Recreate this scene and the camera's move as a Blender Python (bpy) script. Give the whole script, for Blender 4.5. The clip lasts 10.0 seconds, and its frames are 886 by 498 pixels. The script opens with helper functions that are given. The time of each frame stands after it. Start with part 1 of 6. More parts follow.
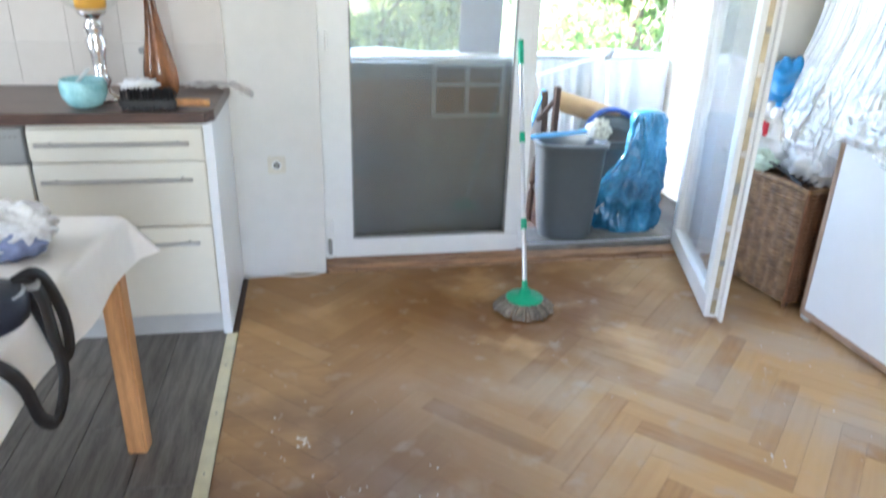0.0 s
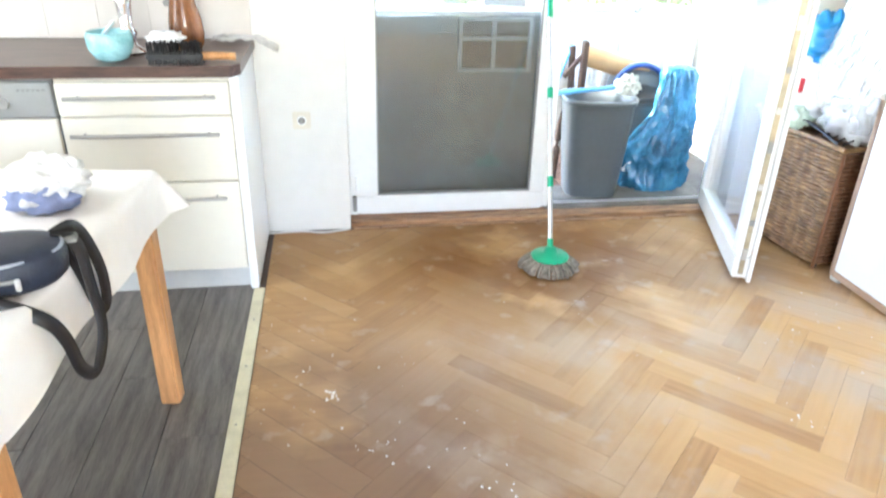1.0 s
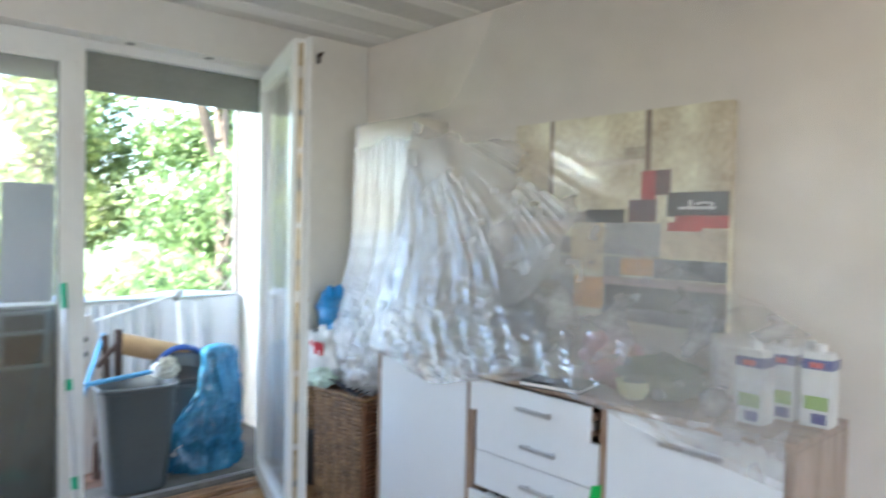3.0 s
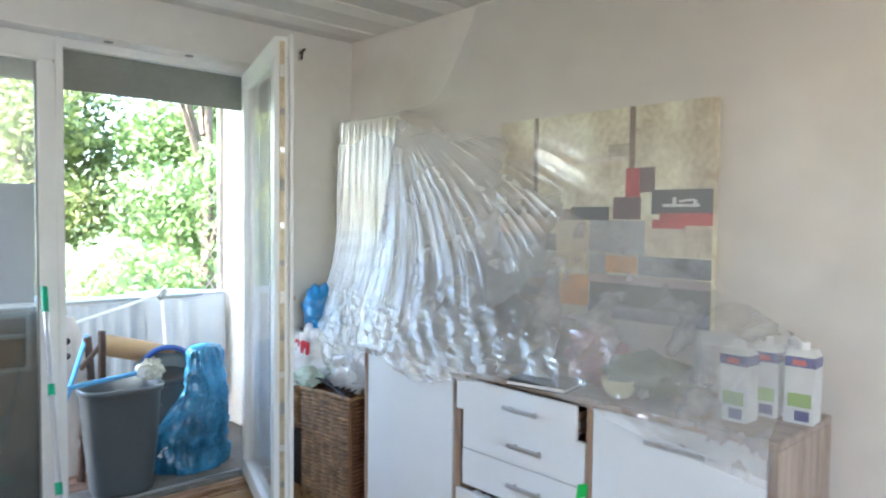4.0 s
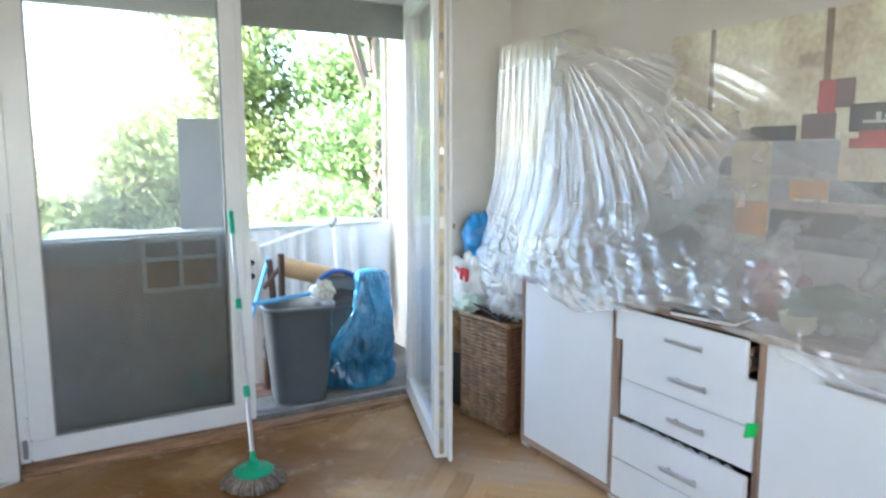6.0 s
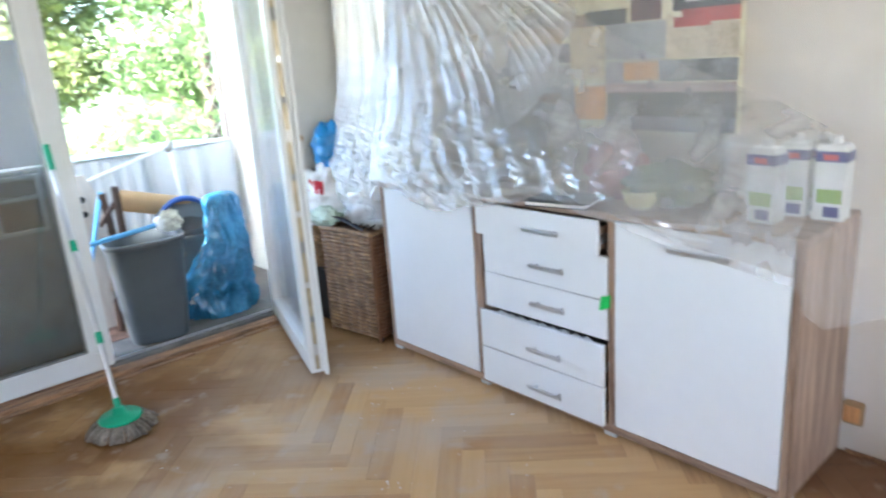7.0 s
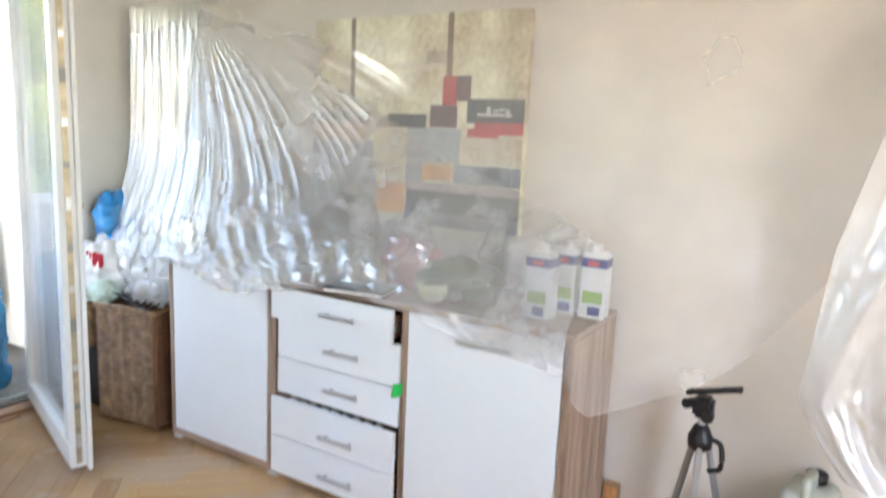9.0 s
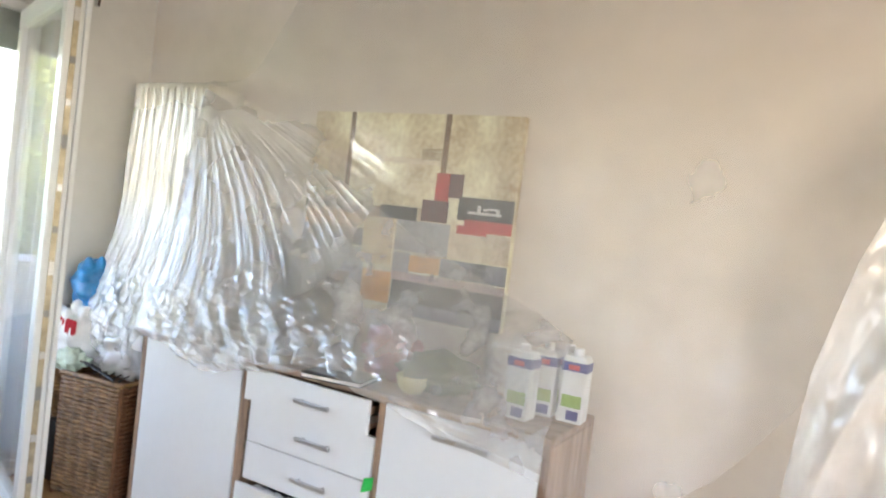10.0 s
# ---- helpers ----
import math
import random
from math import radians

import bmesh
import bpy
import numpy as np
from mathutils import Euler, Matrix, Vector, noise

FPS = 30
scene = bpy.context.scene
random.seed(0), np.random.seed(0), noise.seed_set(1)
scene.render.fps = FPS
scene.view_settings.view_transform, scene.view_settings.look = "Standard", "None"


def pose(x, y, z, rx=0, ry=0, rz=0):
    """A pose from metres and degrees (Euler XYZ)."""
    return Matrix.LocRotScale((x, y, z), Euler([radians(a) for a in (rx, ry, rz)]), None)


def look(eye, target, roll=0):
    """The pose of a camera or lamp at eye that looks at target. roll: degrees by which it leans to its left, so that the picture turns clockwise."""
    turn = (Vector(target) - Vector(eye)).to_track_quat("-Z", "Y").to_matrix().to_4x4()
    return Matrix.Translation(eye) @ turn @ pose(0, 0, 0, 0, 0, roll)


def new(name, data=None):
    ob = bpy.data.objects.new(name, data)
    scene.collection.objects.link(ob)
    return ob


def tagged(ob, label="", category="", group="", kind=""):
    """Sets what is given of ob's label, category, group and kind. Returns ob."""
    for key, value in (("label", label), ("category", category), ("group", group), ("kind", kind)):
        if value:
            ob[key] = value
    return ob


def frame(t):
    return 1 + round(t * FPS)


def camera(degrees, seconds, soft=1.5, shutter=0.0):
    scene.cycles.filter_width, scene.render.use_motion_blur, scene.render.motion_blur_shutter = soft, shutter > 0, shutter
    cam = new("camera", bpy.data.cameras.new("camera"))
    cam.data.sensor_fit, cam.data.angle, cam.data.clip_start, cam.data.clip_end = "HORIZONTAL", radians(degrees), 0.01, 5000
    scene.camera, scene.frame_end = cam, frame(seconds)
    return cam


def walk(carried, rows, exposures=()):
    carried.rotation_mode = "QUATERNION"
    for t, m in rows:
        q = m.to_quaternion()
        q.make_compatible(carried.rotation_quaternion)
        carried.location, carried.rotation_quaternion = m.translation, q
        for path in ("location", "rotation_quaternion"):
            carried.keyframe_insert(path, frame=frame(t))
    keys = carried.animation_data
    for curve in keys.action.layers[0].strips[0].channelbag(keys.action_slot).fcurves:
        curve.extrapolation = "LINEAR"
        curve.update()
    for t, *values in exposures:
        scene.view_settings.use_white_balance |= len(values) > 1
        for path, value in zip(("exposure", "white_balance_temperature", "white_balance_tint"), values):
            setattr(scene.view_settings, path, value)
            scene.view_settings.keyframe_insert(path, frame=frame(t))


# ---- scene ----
cam = camera(65.4, 10.0, soft=2.0, shutter=0.5)
PATH = [
    (0, (-0.092, 0.159, 1.401), (0.259, 1.976, 0.642), 1.7),
    (0.5, (-0.101, 0.156, 1.375), (0.223, 1.903, 0.457), 2.0),
    (1, (-0.123, 0.171, 1.392), (0.172, 1.947, 0.522), 1.6),
    (1.5, (-0.087, 0.12, 1.415), (0.385, 1.973, 0.831), 2.1),
    (2, (-0.079, 0.113, 1.445), (0.698, 1.904, 1.009), 2.7),
    (2.5, (0.066, 0.016, 1.405), (1.137, 1.694, 1.207), 2.2),
    (3, (0.084, 0.0, 1.374), (1.419, 1.488, 1.313), 1.2),
    (3.2, (0.078, 0.002, 1.361), (1.491, 1.417, 1.325), 1.3),
    (4.3, (0.119, 0.002, 1.417), (1.411, 1.523, 1.283), -0.1),
    (4.5, (0.133, -0.009, 1.411), (1.332, 1.583, 1.252), -0.1),
    (5, (0.153, -0.015, 1.402), (1.061, 1.759, 1.238), -1.5),
    (5.2, (0.159, -0.023, 1.406), (1.025, 1.774, 1.252), -1.9),
    (6.3, (0.128, 0.046, 1.354), (1.174, 1.711, 0.984), 0.5),
    (6.5, (0.141, 0.059, 1.374), (1.237, 1.674, 0.936), 0.2),
    (7, (0.149, 0.051, 1.354), (1.418, 1.497, 0.807), -4.1),
    (7.5, (0.155, 0.053, 1.365), (1.576, 1.328, 0.769), -5.1),
    (8, (0.141, 0.066, 1.37), (1.686, 1.204, 0.806), -2.9),
    (8.5, (0.119, 0.056, 1.387), (1.735, 1.123, 0.886), 0.7),
    (9, (0.111, 0.038, 1.385), (1.798, 1.062, 1.059), 2.5),
    (9.5, (0.086, 0.044, 1.414), (1.804, 1.065, 1.34), 2.5),
    (10, (0.071, 0.059, 1.396), (1.806, 1.052, 1.334), 6.9),
]
EXPOSURES = [(0, 4.45, 5900, 10), (0.5, 4.95, 6200, 9), (1, 5.3, 6250, 9), (1.5, 5.2, 6350, 10), (2, 4.6, 6150, 9), (2.5, 4.1, 6000, 9), (3, 3.8, 5900, 9), (4.5, 3.9, 5900, 9), (5, 3.78, 5950, 9), (6.5, 4.1, 5850, 9), (7, 4.15, 5900, 10), (7.5, 4.3, 5950, 10), (8.5, 4.35, 6150, 11), (9, 4.3, 6350, 12), (10, 4.15, 6650, 13)]
walk(cam, [(t, look(eye, target, roll)) for t, eye, target, roll in PATH], EXPOSURES)

# ---- light: a clear sky, a sun from the garden's side, a kitchen window out of view, and an added warm fill lamp behind ----
world = bpy.data.worlds.new("sky")
scene.world = world
world.use_nodes = True
wn = world.node_tree.nodes
sky = wn.new("ShaderNodeTexSky")
sky.sky_type, sky.sun_disc, sky.sun_elevation, sky.sun_rotation = "NISHITA", False, radians(37), radians(266)
world.node_tree.links.new(sky.outputs[0], wn["Background"].inputs[0])
wn["Background"].inputs[1].default_value = 0.15
sun = new("sun", bpy.data.lights.new("sun", "SUN"))
sun.data.energy, sun.data.angle, sun.data.color = 4.0, radians(0.6), (1, 0.93, 0.82)
sun.matrix_world = look((-7.5, 3.5, 7), (0, 4, 1))


def area_lamp(name, eye, target, w, h, watts, colour):
    lamp = new(name, bpy.data.lights.new(name, "AREA"))
    lamp.data.shape, lamp.data.size, lamp.data.size_y, lamp.data.energy, lamp.data.color = "RECTANGLE", w, h, watts, colour
    lamp.matrix_world = look(eye, target)
    return lamp


area_lamp("kitchen_window_light", (-2.62, 1.9, 1.55), (0, 1.6, 1.2), 1.3, 1.1, 1.7, (0.90, 0.95, 1.0))
# Warm fill lamp added behind the camera; no window is known there.
area_lamp("back_fill_light", (-0.2, -2.62, 1.5), (0.7, 1, 1.2), 1.6, 1.3, 2.6, (1.0, 0.90, 0.80))


# ---- materials ----
def mat(name, colour, rough=0.5, metal=0.0, vary=0.12, scale=8.0, bump=0.0, bump_scale=60.0, stretch=(1, 1, 1), random=0.0, second=None, spec=0.5, alpha=1.0, island=0.0):
    """A surface with two scales of variation: broad stains and fine grain, and a bump from the grain."""
    m = bpy.data.materials.new(name)
    m.use_nodes = True
    n, l = m.node_tree.nodes, m.node_tree.links
    b = n["Principled BSDF"]
    tc, mp = n.new("ShaderNodeTexCoord"), n.new("ShaderNodeMapping")
    mp.inputs["Scale"].default_value = stretch
    l.new(tc.outputs["Object"], mp.inputs[0])
    big, fine = n.new("ShaderNodeTexNoise"), n.new("ShaderNodeTexNoise")
    big.inputs["Scale"].default_value, big.inputs["Detail"].default_value = scale, 6
    fine.inputs["Scale"].default_value, fine.inputs["Detail"].default_value = scale * 9, 4
    l.new(mp.outputs[0], big.inputs[0]), l.new(mp.outputs[0], fine.inputs[0])
    add = n.new("ShaderNodeMath")
    add.operation = "MULTIPLY_ADD"
    l.new(fine.outputs[0], add.inputs[0])
    add.inputs[1].default_value = 0.45
    l.new(big.outputs[0], add.inputs[2])
    ramp = n.new("ShaderNodeValToRGB")
    dark = [c * (1 - vary) for c in colour]
    light = [min(1, c * (1 + vary)) for c in (second or colour)]
    ramp.color_ramp.elements[0].position, ramp.color_ramp.elements[1].position = 0.5, 0.95
    ramp.color_ramp.elements[0].color, ramp.color_ramp.elements[1].color = (*dark, 1), (*light, 1)
    l.new(add.outputs[0], ramp.inputs[0])
    out = ramp.outputs[0]
    if random or island:
        info = n.new("ShaderNodeNewGeometry" if island else "ShaderNodeObjectInfo")
        hsv, mr = n.new("ShaderNodeHueSaturation"), n.new("ShaderNodeMapRange")
        mr.inputs[3].default_value, mr.inputs[4].default_value = 1 - (random or island), 1 + (random or island)
        l.new(info.outputs["Random Per Island" if island else "Random"], mr.inputs[0])
        l.new(mr.outputs[0], hsv.inputs["Value"])
        l.new(out, hsv.inputs["Color"])
        out = hsv.outputs[0]
    l.new(out, b.inputs["Base Color"])
    b.inputs["Roughness"].default_value, b.inputs["Metallic"].default_value = rough, metal
    b.inputs["Specular IOR Level"].default_value = spec
    b.inputs["Alpha"].default_value = alpha
    if bump:
        bp, bn = n.new("ShaderNodeBump"), n.new("ShaderNodeTexNoise")
        bn.inputs["Scale"].default_value, bn.inputs["Detail"].default_value = bump_scale, 5
        l.new(mp.outputs[0], bn.inputs[0])
        bp.inputs["Strength"].default_value, bp.inputs["Distance"].default_value = bump, 0.01
        l.new(bn.outputs[0], bp.inputs["Height"])
        l.new(bp.outputs[0], b.inputs["Normal"])
    return m


def grazing(n, l, weight, base, rise=0.85):
    """Gloss that grows towards grazing angles, the same from both sides of a thin sheet."""
    weight.inputs["Blend"].default_value = 0.5
    steep, total = n.new("ShaderNodeMath"), n.new("ShaderNodeMath")
    steep.operation, total.operation = "POWER", "MULTIPLY_ADD"
    steep.inputs[1].default_value, total.inputs[1].default_value, total.inputs[2].default_value = 4.0, rise, base
    l.new(weight.outputs["Facing"], steep.inputs[0]), l.new(steep.outputs[0], total.inputs[0])
    return total.outputs[0]


def film_mat(name, low, high, rough, tint=(0.96, 0.965, 0.97), scale=3.0, crinkle=0.3, gathered=0.0, sheen=0.05):
    """Thin clear plastic: see-through, milky where it is creased, glossy all over, with fine crinkles."""
    m = bpy.data.materials.new(name)
    m.use_nodes = True
    n, l = m.node_tree.nodes, m.node_tree.links
    n.remove(n["Principled BSDF"])
    clear, milk, gloss, shine = (n.new("ShaderNodeBsdf" + k) for k in ("Transparent", "Diffuse", "Glossy", "Translucent"))
    milk.inputs[0].default_value = shine.inputs[0].default_value = (*tint, 1)
    gloss.inputs["Roughness"].default_value = rough
    tc, no, fine, mr = n.new("ShaderNodeTexCoord"), n.new("ShaderNodeTexNoise"), n.new("ShaderNodeTexNoise"), n.new("ShaderNodeMapRange")
    no.inputs["Scale"].default_value, no.inputs["Detail"].default_value = scale, 7
    fine.inputs["Scale"].default_value, fine.inputs["Detail"].default_value = 28, 5
    l.new(tc.outputs["Object"], no.inputs[0]), l.new(tc.outputs["Object"], fine.inputs[0])
    mr.inputs[1].default_value, mr.inputs[2].default_value, mr.inputs[3].default_value, mr.inputs[4].default_value = 0.35, 0.7, low, high
    l.new(no.outputs[0], mr.inputs[0])
    bump = n.new("ShaderNodeBump")
    bump.inputs["Strength"].default_value, bump.inputs["Distance"].default_value = crinkle, 0.012
    l.new(fine.outputs[0], bump.inputs["Height"])
    l.new(bump.outputs[0], gloss.inputs["Normal"])
    body, veil, skin, fres = n.new("ShaderNodeMixShader"), n.new("ShaderNodeMixShader"), n.new("ShaderNodeMixShader"), n.new("ShaderNodeLayerWeight")
    body.inputs[0].default_value = 0.2
    l.new(milk.outputs[0], body.inputs[1]), l.new(shine.outputs[0], body.inputs[2])
    haze = mr.outputs[0]
    if gathered:  # milkier towards the shelf: more layers, and window brightness put into the haze
        geo, sep, near, add = n.new("ShaderNodeNewGeometry"), n.new("ShaderNodeSeparateXYZ"), n.new("ShaderNodeMapRange"), n.new("ShaderNodeMath")
        near.inputs[1].default_value, near.inputs[2].default_value, near.inputs[3].default_value, near.inputs[4].default_value = 1.3, 2.5, 0, gathered
        near.interpolation_type = "SMOOTHSTEP"
        l.new(geo.outputs["Position"], sep.inputs[0]), l.new(sep.outputs[1], near.inputs[0])
        below, held = n.new("ShaderNodeMapRange"), n.new("ShaderNodeMath")  # one thin layer above the shelf
        below.inputs[1].default_value, below.inputs[2].default_value, below.inputs[3].default_value, below.inputs[4].default_value = 1.70, 1.96, 1, 0.35
        held.operation = "MULTIPLY"
        l.new(sep.outputs[2], below.inputs[0]), l.new(below.outputs[0], held.inputs[0]), l.new(add.outputs[0], held.inputs[1])
        l.new(near.outputs[0], add.inputs[0]), l.new(haze, add.inputs[1])
        haze = held.outputs[0]
    l.new(haze, veil.inputs[0]), l.new(clear.outputs[0], veil.inputs[1]), l.new(body.outputs[0], veil.inputs[2])
    l.new(bump.outputs[0], fres.inputs["Normal"])
    shiny = grazing(n, l, fres, sheen, 0.35)
    if gathered:  # gloss cut at low y to keep the back lamp's reflection out
        layers, few = n.new("ShaderNodeMapRange"), n.new("ShaderNodeMath")
        layers.inputs[1].default_value, layers.inputs[2].default_value, layers.inputs[3].default_value, layers.inputs[4].default_value = 0.8, 1.2, 0.08, 1
        few.operation = "MULTIPLY"
        l.new(sep.outputs[1], layers.inputs[0]), l.new(layers.outputs[0], few.inputs[0]), l.new(shiny, few.inputs[1])
        shiny = few.outputs[0]
    l.new(shiny, skin.inputs[0]), l.new(veil.outputs[0], skin.inputs[1]), l.new(gloss.outputs[0], skin.inputs[2])
    l.new(skin.outputs[0], n["Material Output"].inputs[0])
    return m


def glass_mat(name, tint=(0.98, 1, 0.99), rough=0.0):
    m = bpy.data.materials.new(name)
    m.use_nodes = True
    n, l = m.node_tree.nodes, m.node_tree.links
    n.remove(n["Principled BSDF"])
    clear, gloss, mix, fres = n.new("ShaderNodeBsdfTransparent"), n.new("ShaderNodeBsdfGlossy"), n.new("ShaderNodeMixShader"), n.new("ShaderNodeLayerWeight")
    clear.inputs[0].default_value = (*tint, 1)
    gloss.inputs["Roughness"].default_value = rough
    l.new(grazing(n, l, fres, 0.04), mix.inputs[0]), l.new(clear.outputs[0], mix.inputs[1]), l.new(gloss.outputs[0], mix.inputs[2])
    l.new(mix.outputs[0], n["Material Output"].inputs[0])
    return m


WALL = mat("wall_paint", (0.74, 0.73, 0.70), 0.85, vary=0.05, scale=1.6, bump=0.12, bump_scale=90)
# East wall: part of the warm light is mixed into the paint colour.
WALL_EAST = mat("wall_paint_warm_lit", (0.74, 0.68, 0.61), 0.85, vary=0.05, scale=1.3, bump=0.12, bump_scale=90)
CEIL = mat("ceiling_plaster", (0.66, 0.65, 0.62), 0.9, vary=0.1, scale=2.5, bump=0.1, bump_scale=50)
PLASTER = mat("smoothed_plaster", (0.80, 0.79, 0.76), 0.85, vary=0.05, scale=4)
TRIM_WOOD = mat("stained_threshold_wood", (0.20, 0.10, 0.05), 0.5, vary=0.5, scale=6, stretch=(1, 8, 8), bump=0.2, second=(0.34, 0.19, 0.1))
UPVC = mat("white_window_plastic", (0.80, 0.81, 0.80), 0.3, vary=0.04, scale=3)
SEAL = mat("grey_seal", (0.24, 0.24, 0.23), 0.6, scale=20)
STEEL = mat("brushed_steel", (0.55, 0.55, 0.54), 0.32, metal=1.0, vary=0.1, scale=12, stretch=(1, 1, 10))
ALU = mat("handle_aluminium", (0.62, 0.63, 0.65), 0.35, metal=0.9, vary=0.06)
BRASS = mat("worn_brass_strip", (0.62, 0.58, 0.42), 0.4, metal=0.35, vary=0.12, scale=14)
GLASS = glass_mat("window_glass")
# The door glass's milky haze stands in for a pale reflection.
DOOR_GLASS = film_mat("hazed_door_glass", 0.10, 0.17, 0.02, scale=1.5, crinkle=0.0)
LOW_GLASS = film_mat("hazy_lower_glass", 0.015, 0.05, 0.02, scale=1.1, crinkle=0.0)
DUSTY_GLASS = film_mat("dusty_window_glass", 0.07, 0.15, 0.03, scale=1.2, crinkle=0.0)
SHUTTER = mat("grey_shutter", (0.24, 0.25, 0.23), 0.6, vary=0.1, scale=5)
BOARD_WHITE = mat("white_melamine", (0.80, 0.82, 0.84), 0.35, vary=0.02, scale=3)
CREAM = mat("cream_kitchen_front", (0.74, 0.71, 0.62), 0.3, vary=0.03, scale=3)
PLINTH = mat("pale_plinth", (0.56, 0.57, 0.56), 0.5, vary=0.06)
WALNUT = mat("striped_walnut_board", (0.27, 0.17, 0.115), 0.45, vary=0.35, scale=3.5, stretch=(9, 9, 0.7), bump=0.05, second=(0.36, 0.25, 0.18))
WALNUT_H = mat("striped_walnut_top", (0.27, 0.17, 0.115), 0.45, vary=0.35, scale=3.5, stretch=(9, 0.7, 9), bump=0.05, second=(0.36, 0.25, 0.18))
WORKTOP = mat("dark_worktop", (0.055, 0.028, 0.022), 0.3, vary=0.5, scale=5, stretch=(1, 10, 10), second=(0.09, 0.05, 0.038))
BEECH = mat("orange_beech", (0.50, 0.24, 0.09), 0.4, vary=0.2, scale=5, stretch=(9, 9, 0.8), second=(0.60, 0.31, 0.13))
WICKER = mat("woven_rattan", (0.17, 0.092, 0.036), 0.5, vary=0.3, scale=25, island=0.18, second=(0.29, 0.17, 0.075))
WICKER_DARK = mat("dark_rattan", (0.19, 0.085, 0.04), 0.5, vary=0.3, scale=14)
BLACK = mat("black_plastic", (0.012, 0.012, 0.014), 0.45, vary=0.2, scale=20)
BIN = mat("grey_bin_plastic", (0.085, 0.10, 0.11), 0.4, vary=0.08, scale=5)
BLUE = mat("blue_plastic", (0.02, 0.07, 0.28), 0.35, vary=0.15)
PALE_BLUE = mat("pale_blue_plastic", (0.12, 0.38, 0.68), 0.4, vary=0.1)
SACK = mat("blue_sack_film", (0.018, 0.10, 0.20), 0.2, vary=0.3, scale=5, bump=0.9, bump_scale=9, second=(0.04, 0.19, 0.33))
WHITE_BAG = mat("white_bag_film", (0.76, 0.77, 0.78), 0.3, vary=0.1, scale=8, bump=0.5, bump_scale=26)
GREEN = mat("green_plastic", (0.0, 0.33, 0.17), 0.4, vary=0.1)
WHITE = mat("white_plastic", (0.78, 0.79, 0.79), 0.4, vary=0.05)
RED = mat("red_print", (0.55, 0.03, 0.05), 0.5, vary=0.1)
YARN = mat("grey_mop_yarn", (0.20, 0.17, 0.14), 0.95, vary=0.4, scale=60, island=0.35)
CARD = mat("brown_cardboard", (0.42, 0.28, 0.15), 0.8, vary=0.12, scale=9)
DARK_WOOD = mat("dark_old_wood", (0.06, 0.032, 0.022), 0.5, vary=0.4, scale=8, stretch=(6, 6, 1))
OLD_WHITE_WOOD = mat("weathered_white_wood", (0.62, 0.57, 0.53), 0.7, vary=0.15, scale=6, stretch=(6, 6, 1))
CLOTH = mat("white_tablecloth", (0.80, 0.76, 0.72), 0.55, vary=0.04, scale=4, bump=0.1, bump_scale=140)
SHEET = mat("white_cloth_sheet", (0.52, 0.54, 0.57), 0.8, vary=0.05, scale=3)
NAVY = mat("navy_bag_fabric", (0.012, 0.018, 0.035), 0.5, vary=0.25, scale=30, bump=0.2, bump_scale=200)
FILM_THICK = film_mat("layered_dust_sheet", 0.14, 0.28, 0.14, crinkle=0.14, gathered=0.18, sheen=0.14)
FILM_INNER = film_mat("inner_dust_sheet", 0.10, 0.42, 0.13, scale=7, crinkle=0.14, sheen=0.16)
FILM_HEAVY = film_mat("gathered_dust_sheet", 0.45, 0.7, 0.2, crinkle=0.2, sheen=0.15)


# ---- builders ----
def mesh_of(bm, smooth=False):
    data = bpy.data.meshes.new("part")
    bmesh.ops.recalc_face_normals(bm, faces=bm.faces)
    bm.to_mesh(data)
    bm.free()
    if smooth:
        for p in data.polygons:
            p.use_smooth = True
    return data


def part(name, bm, material, parent=None, label="", smooth=False):
    ob = new(name, mesh_of(bm, smooth))
    ob.data.name = name
    ob.data.materials.append(material)
    if parent is not None:
        ob.parent = parent
    if label:
        ob["label"] = label
    return ob


def thing(name, label, category, group="", kind="", at=None):
    ob = new(name)
    ob.empty_display_size = 0.1
    if at is not None:
        ob.matrix_world = at
    return tagged(ob, label, category, group, kind)


def box(x0, x1, y0, y1, z0, z1, bevel=0.0, bm=None):
    made = bm or bmesh.new()
    own = bmesh.ops.create_cube(made, size=1)["verts"]
    for v in own:
        v.co = Vector(((x0 + x1) / 2 + v.co.x * (x1 - x0), (y0 + y1) / 2 + v.co.y * (y1 - y0), (z0 + z1) / 2 + v.co.z * (z1 - z0)))
    if bevel:
        edges = list({e for v in own for e in v.link_edges})
        bmesh.ops.bevel(made, geom=edges, offset=bevel, segments=2, affect="EDGES")
    return made


def rod(a, b, r, r2=None, sides=12, bm=None):
    """A round bar from a to b."""
    made = bm or bmesh.new()
    a, b = Vector(a), Vector(b)
    m = Matrix.Translation((a + b) / 2) @ (b - a).to_track_quat("Z", "Y").to_matrix().to_4x4()
    bmesh.ops.create_cone(made, cap_ends=True, segments=sides, radius1=r, radius2=r if r2 is None else r2, depth=(b - a).length, matrix=m)
    return made


def beam(a, b, w, d, bevel=0.0, bm=None, up="Y"):
    """A square bar from a to b, w wide and d deep."""
    made = bm or bmesh.new()
    a, b = Vector(a), Vector(b)
    m = Matrix.Translation((a + b) / 2) @ (b - a).to_track_quat("Z", up).to_matrix().to_4x4()
    own = bmesh.ops.create_cube(made, size=1, matrix=m @ Matrix.Diagonal((w, d, (b - a).length, 1)))["verts"]
    if bevel:
        bmesh.ops.bevel(made, geom=list({e for v in own for e in v.link_edges}), offset=bevel, segments=2, affect="EDGES")
    return made


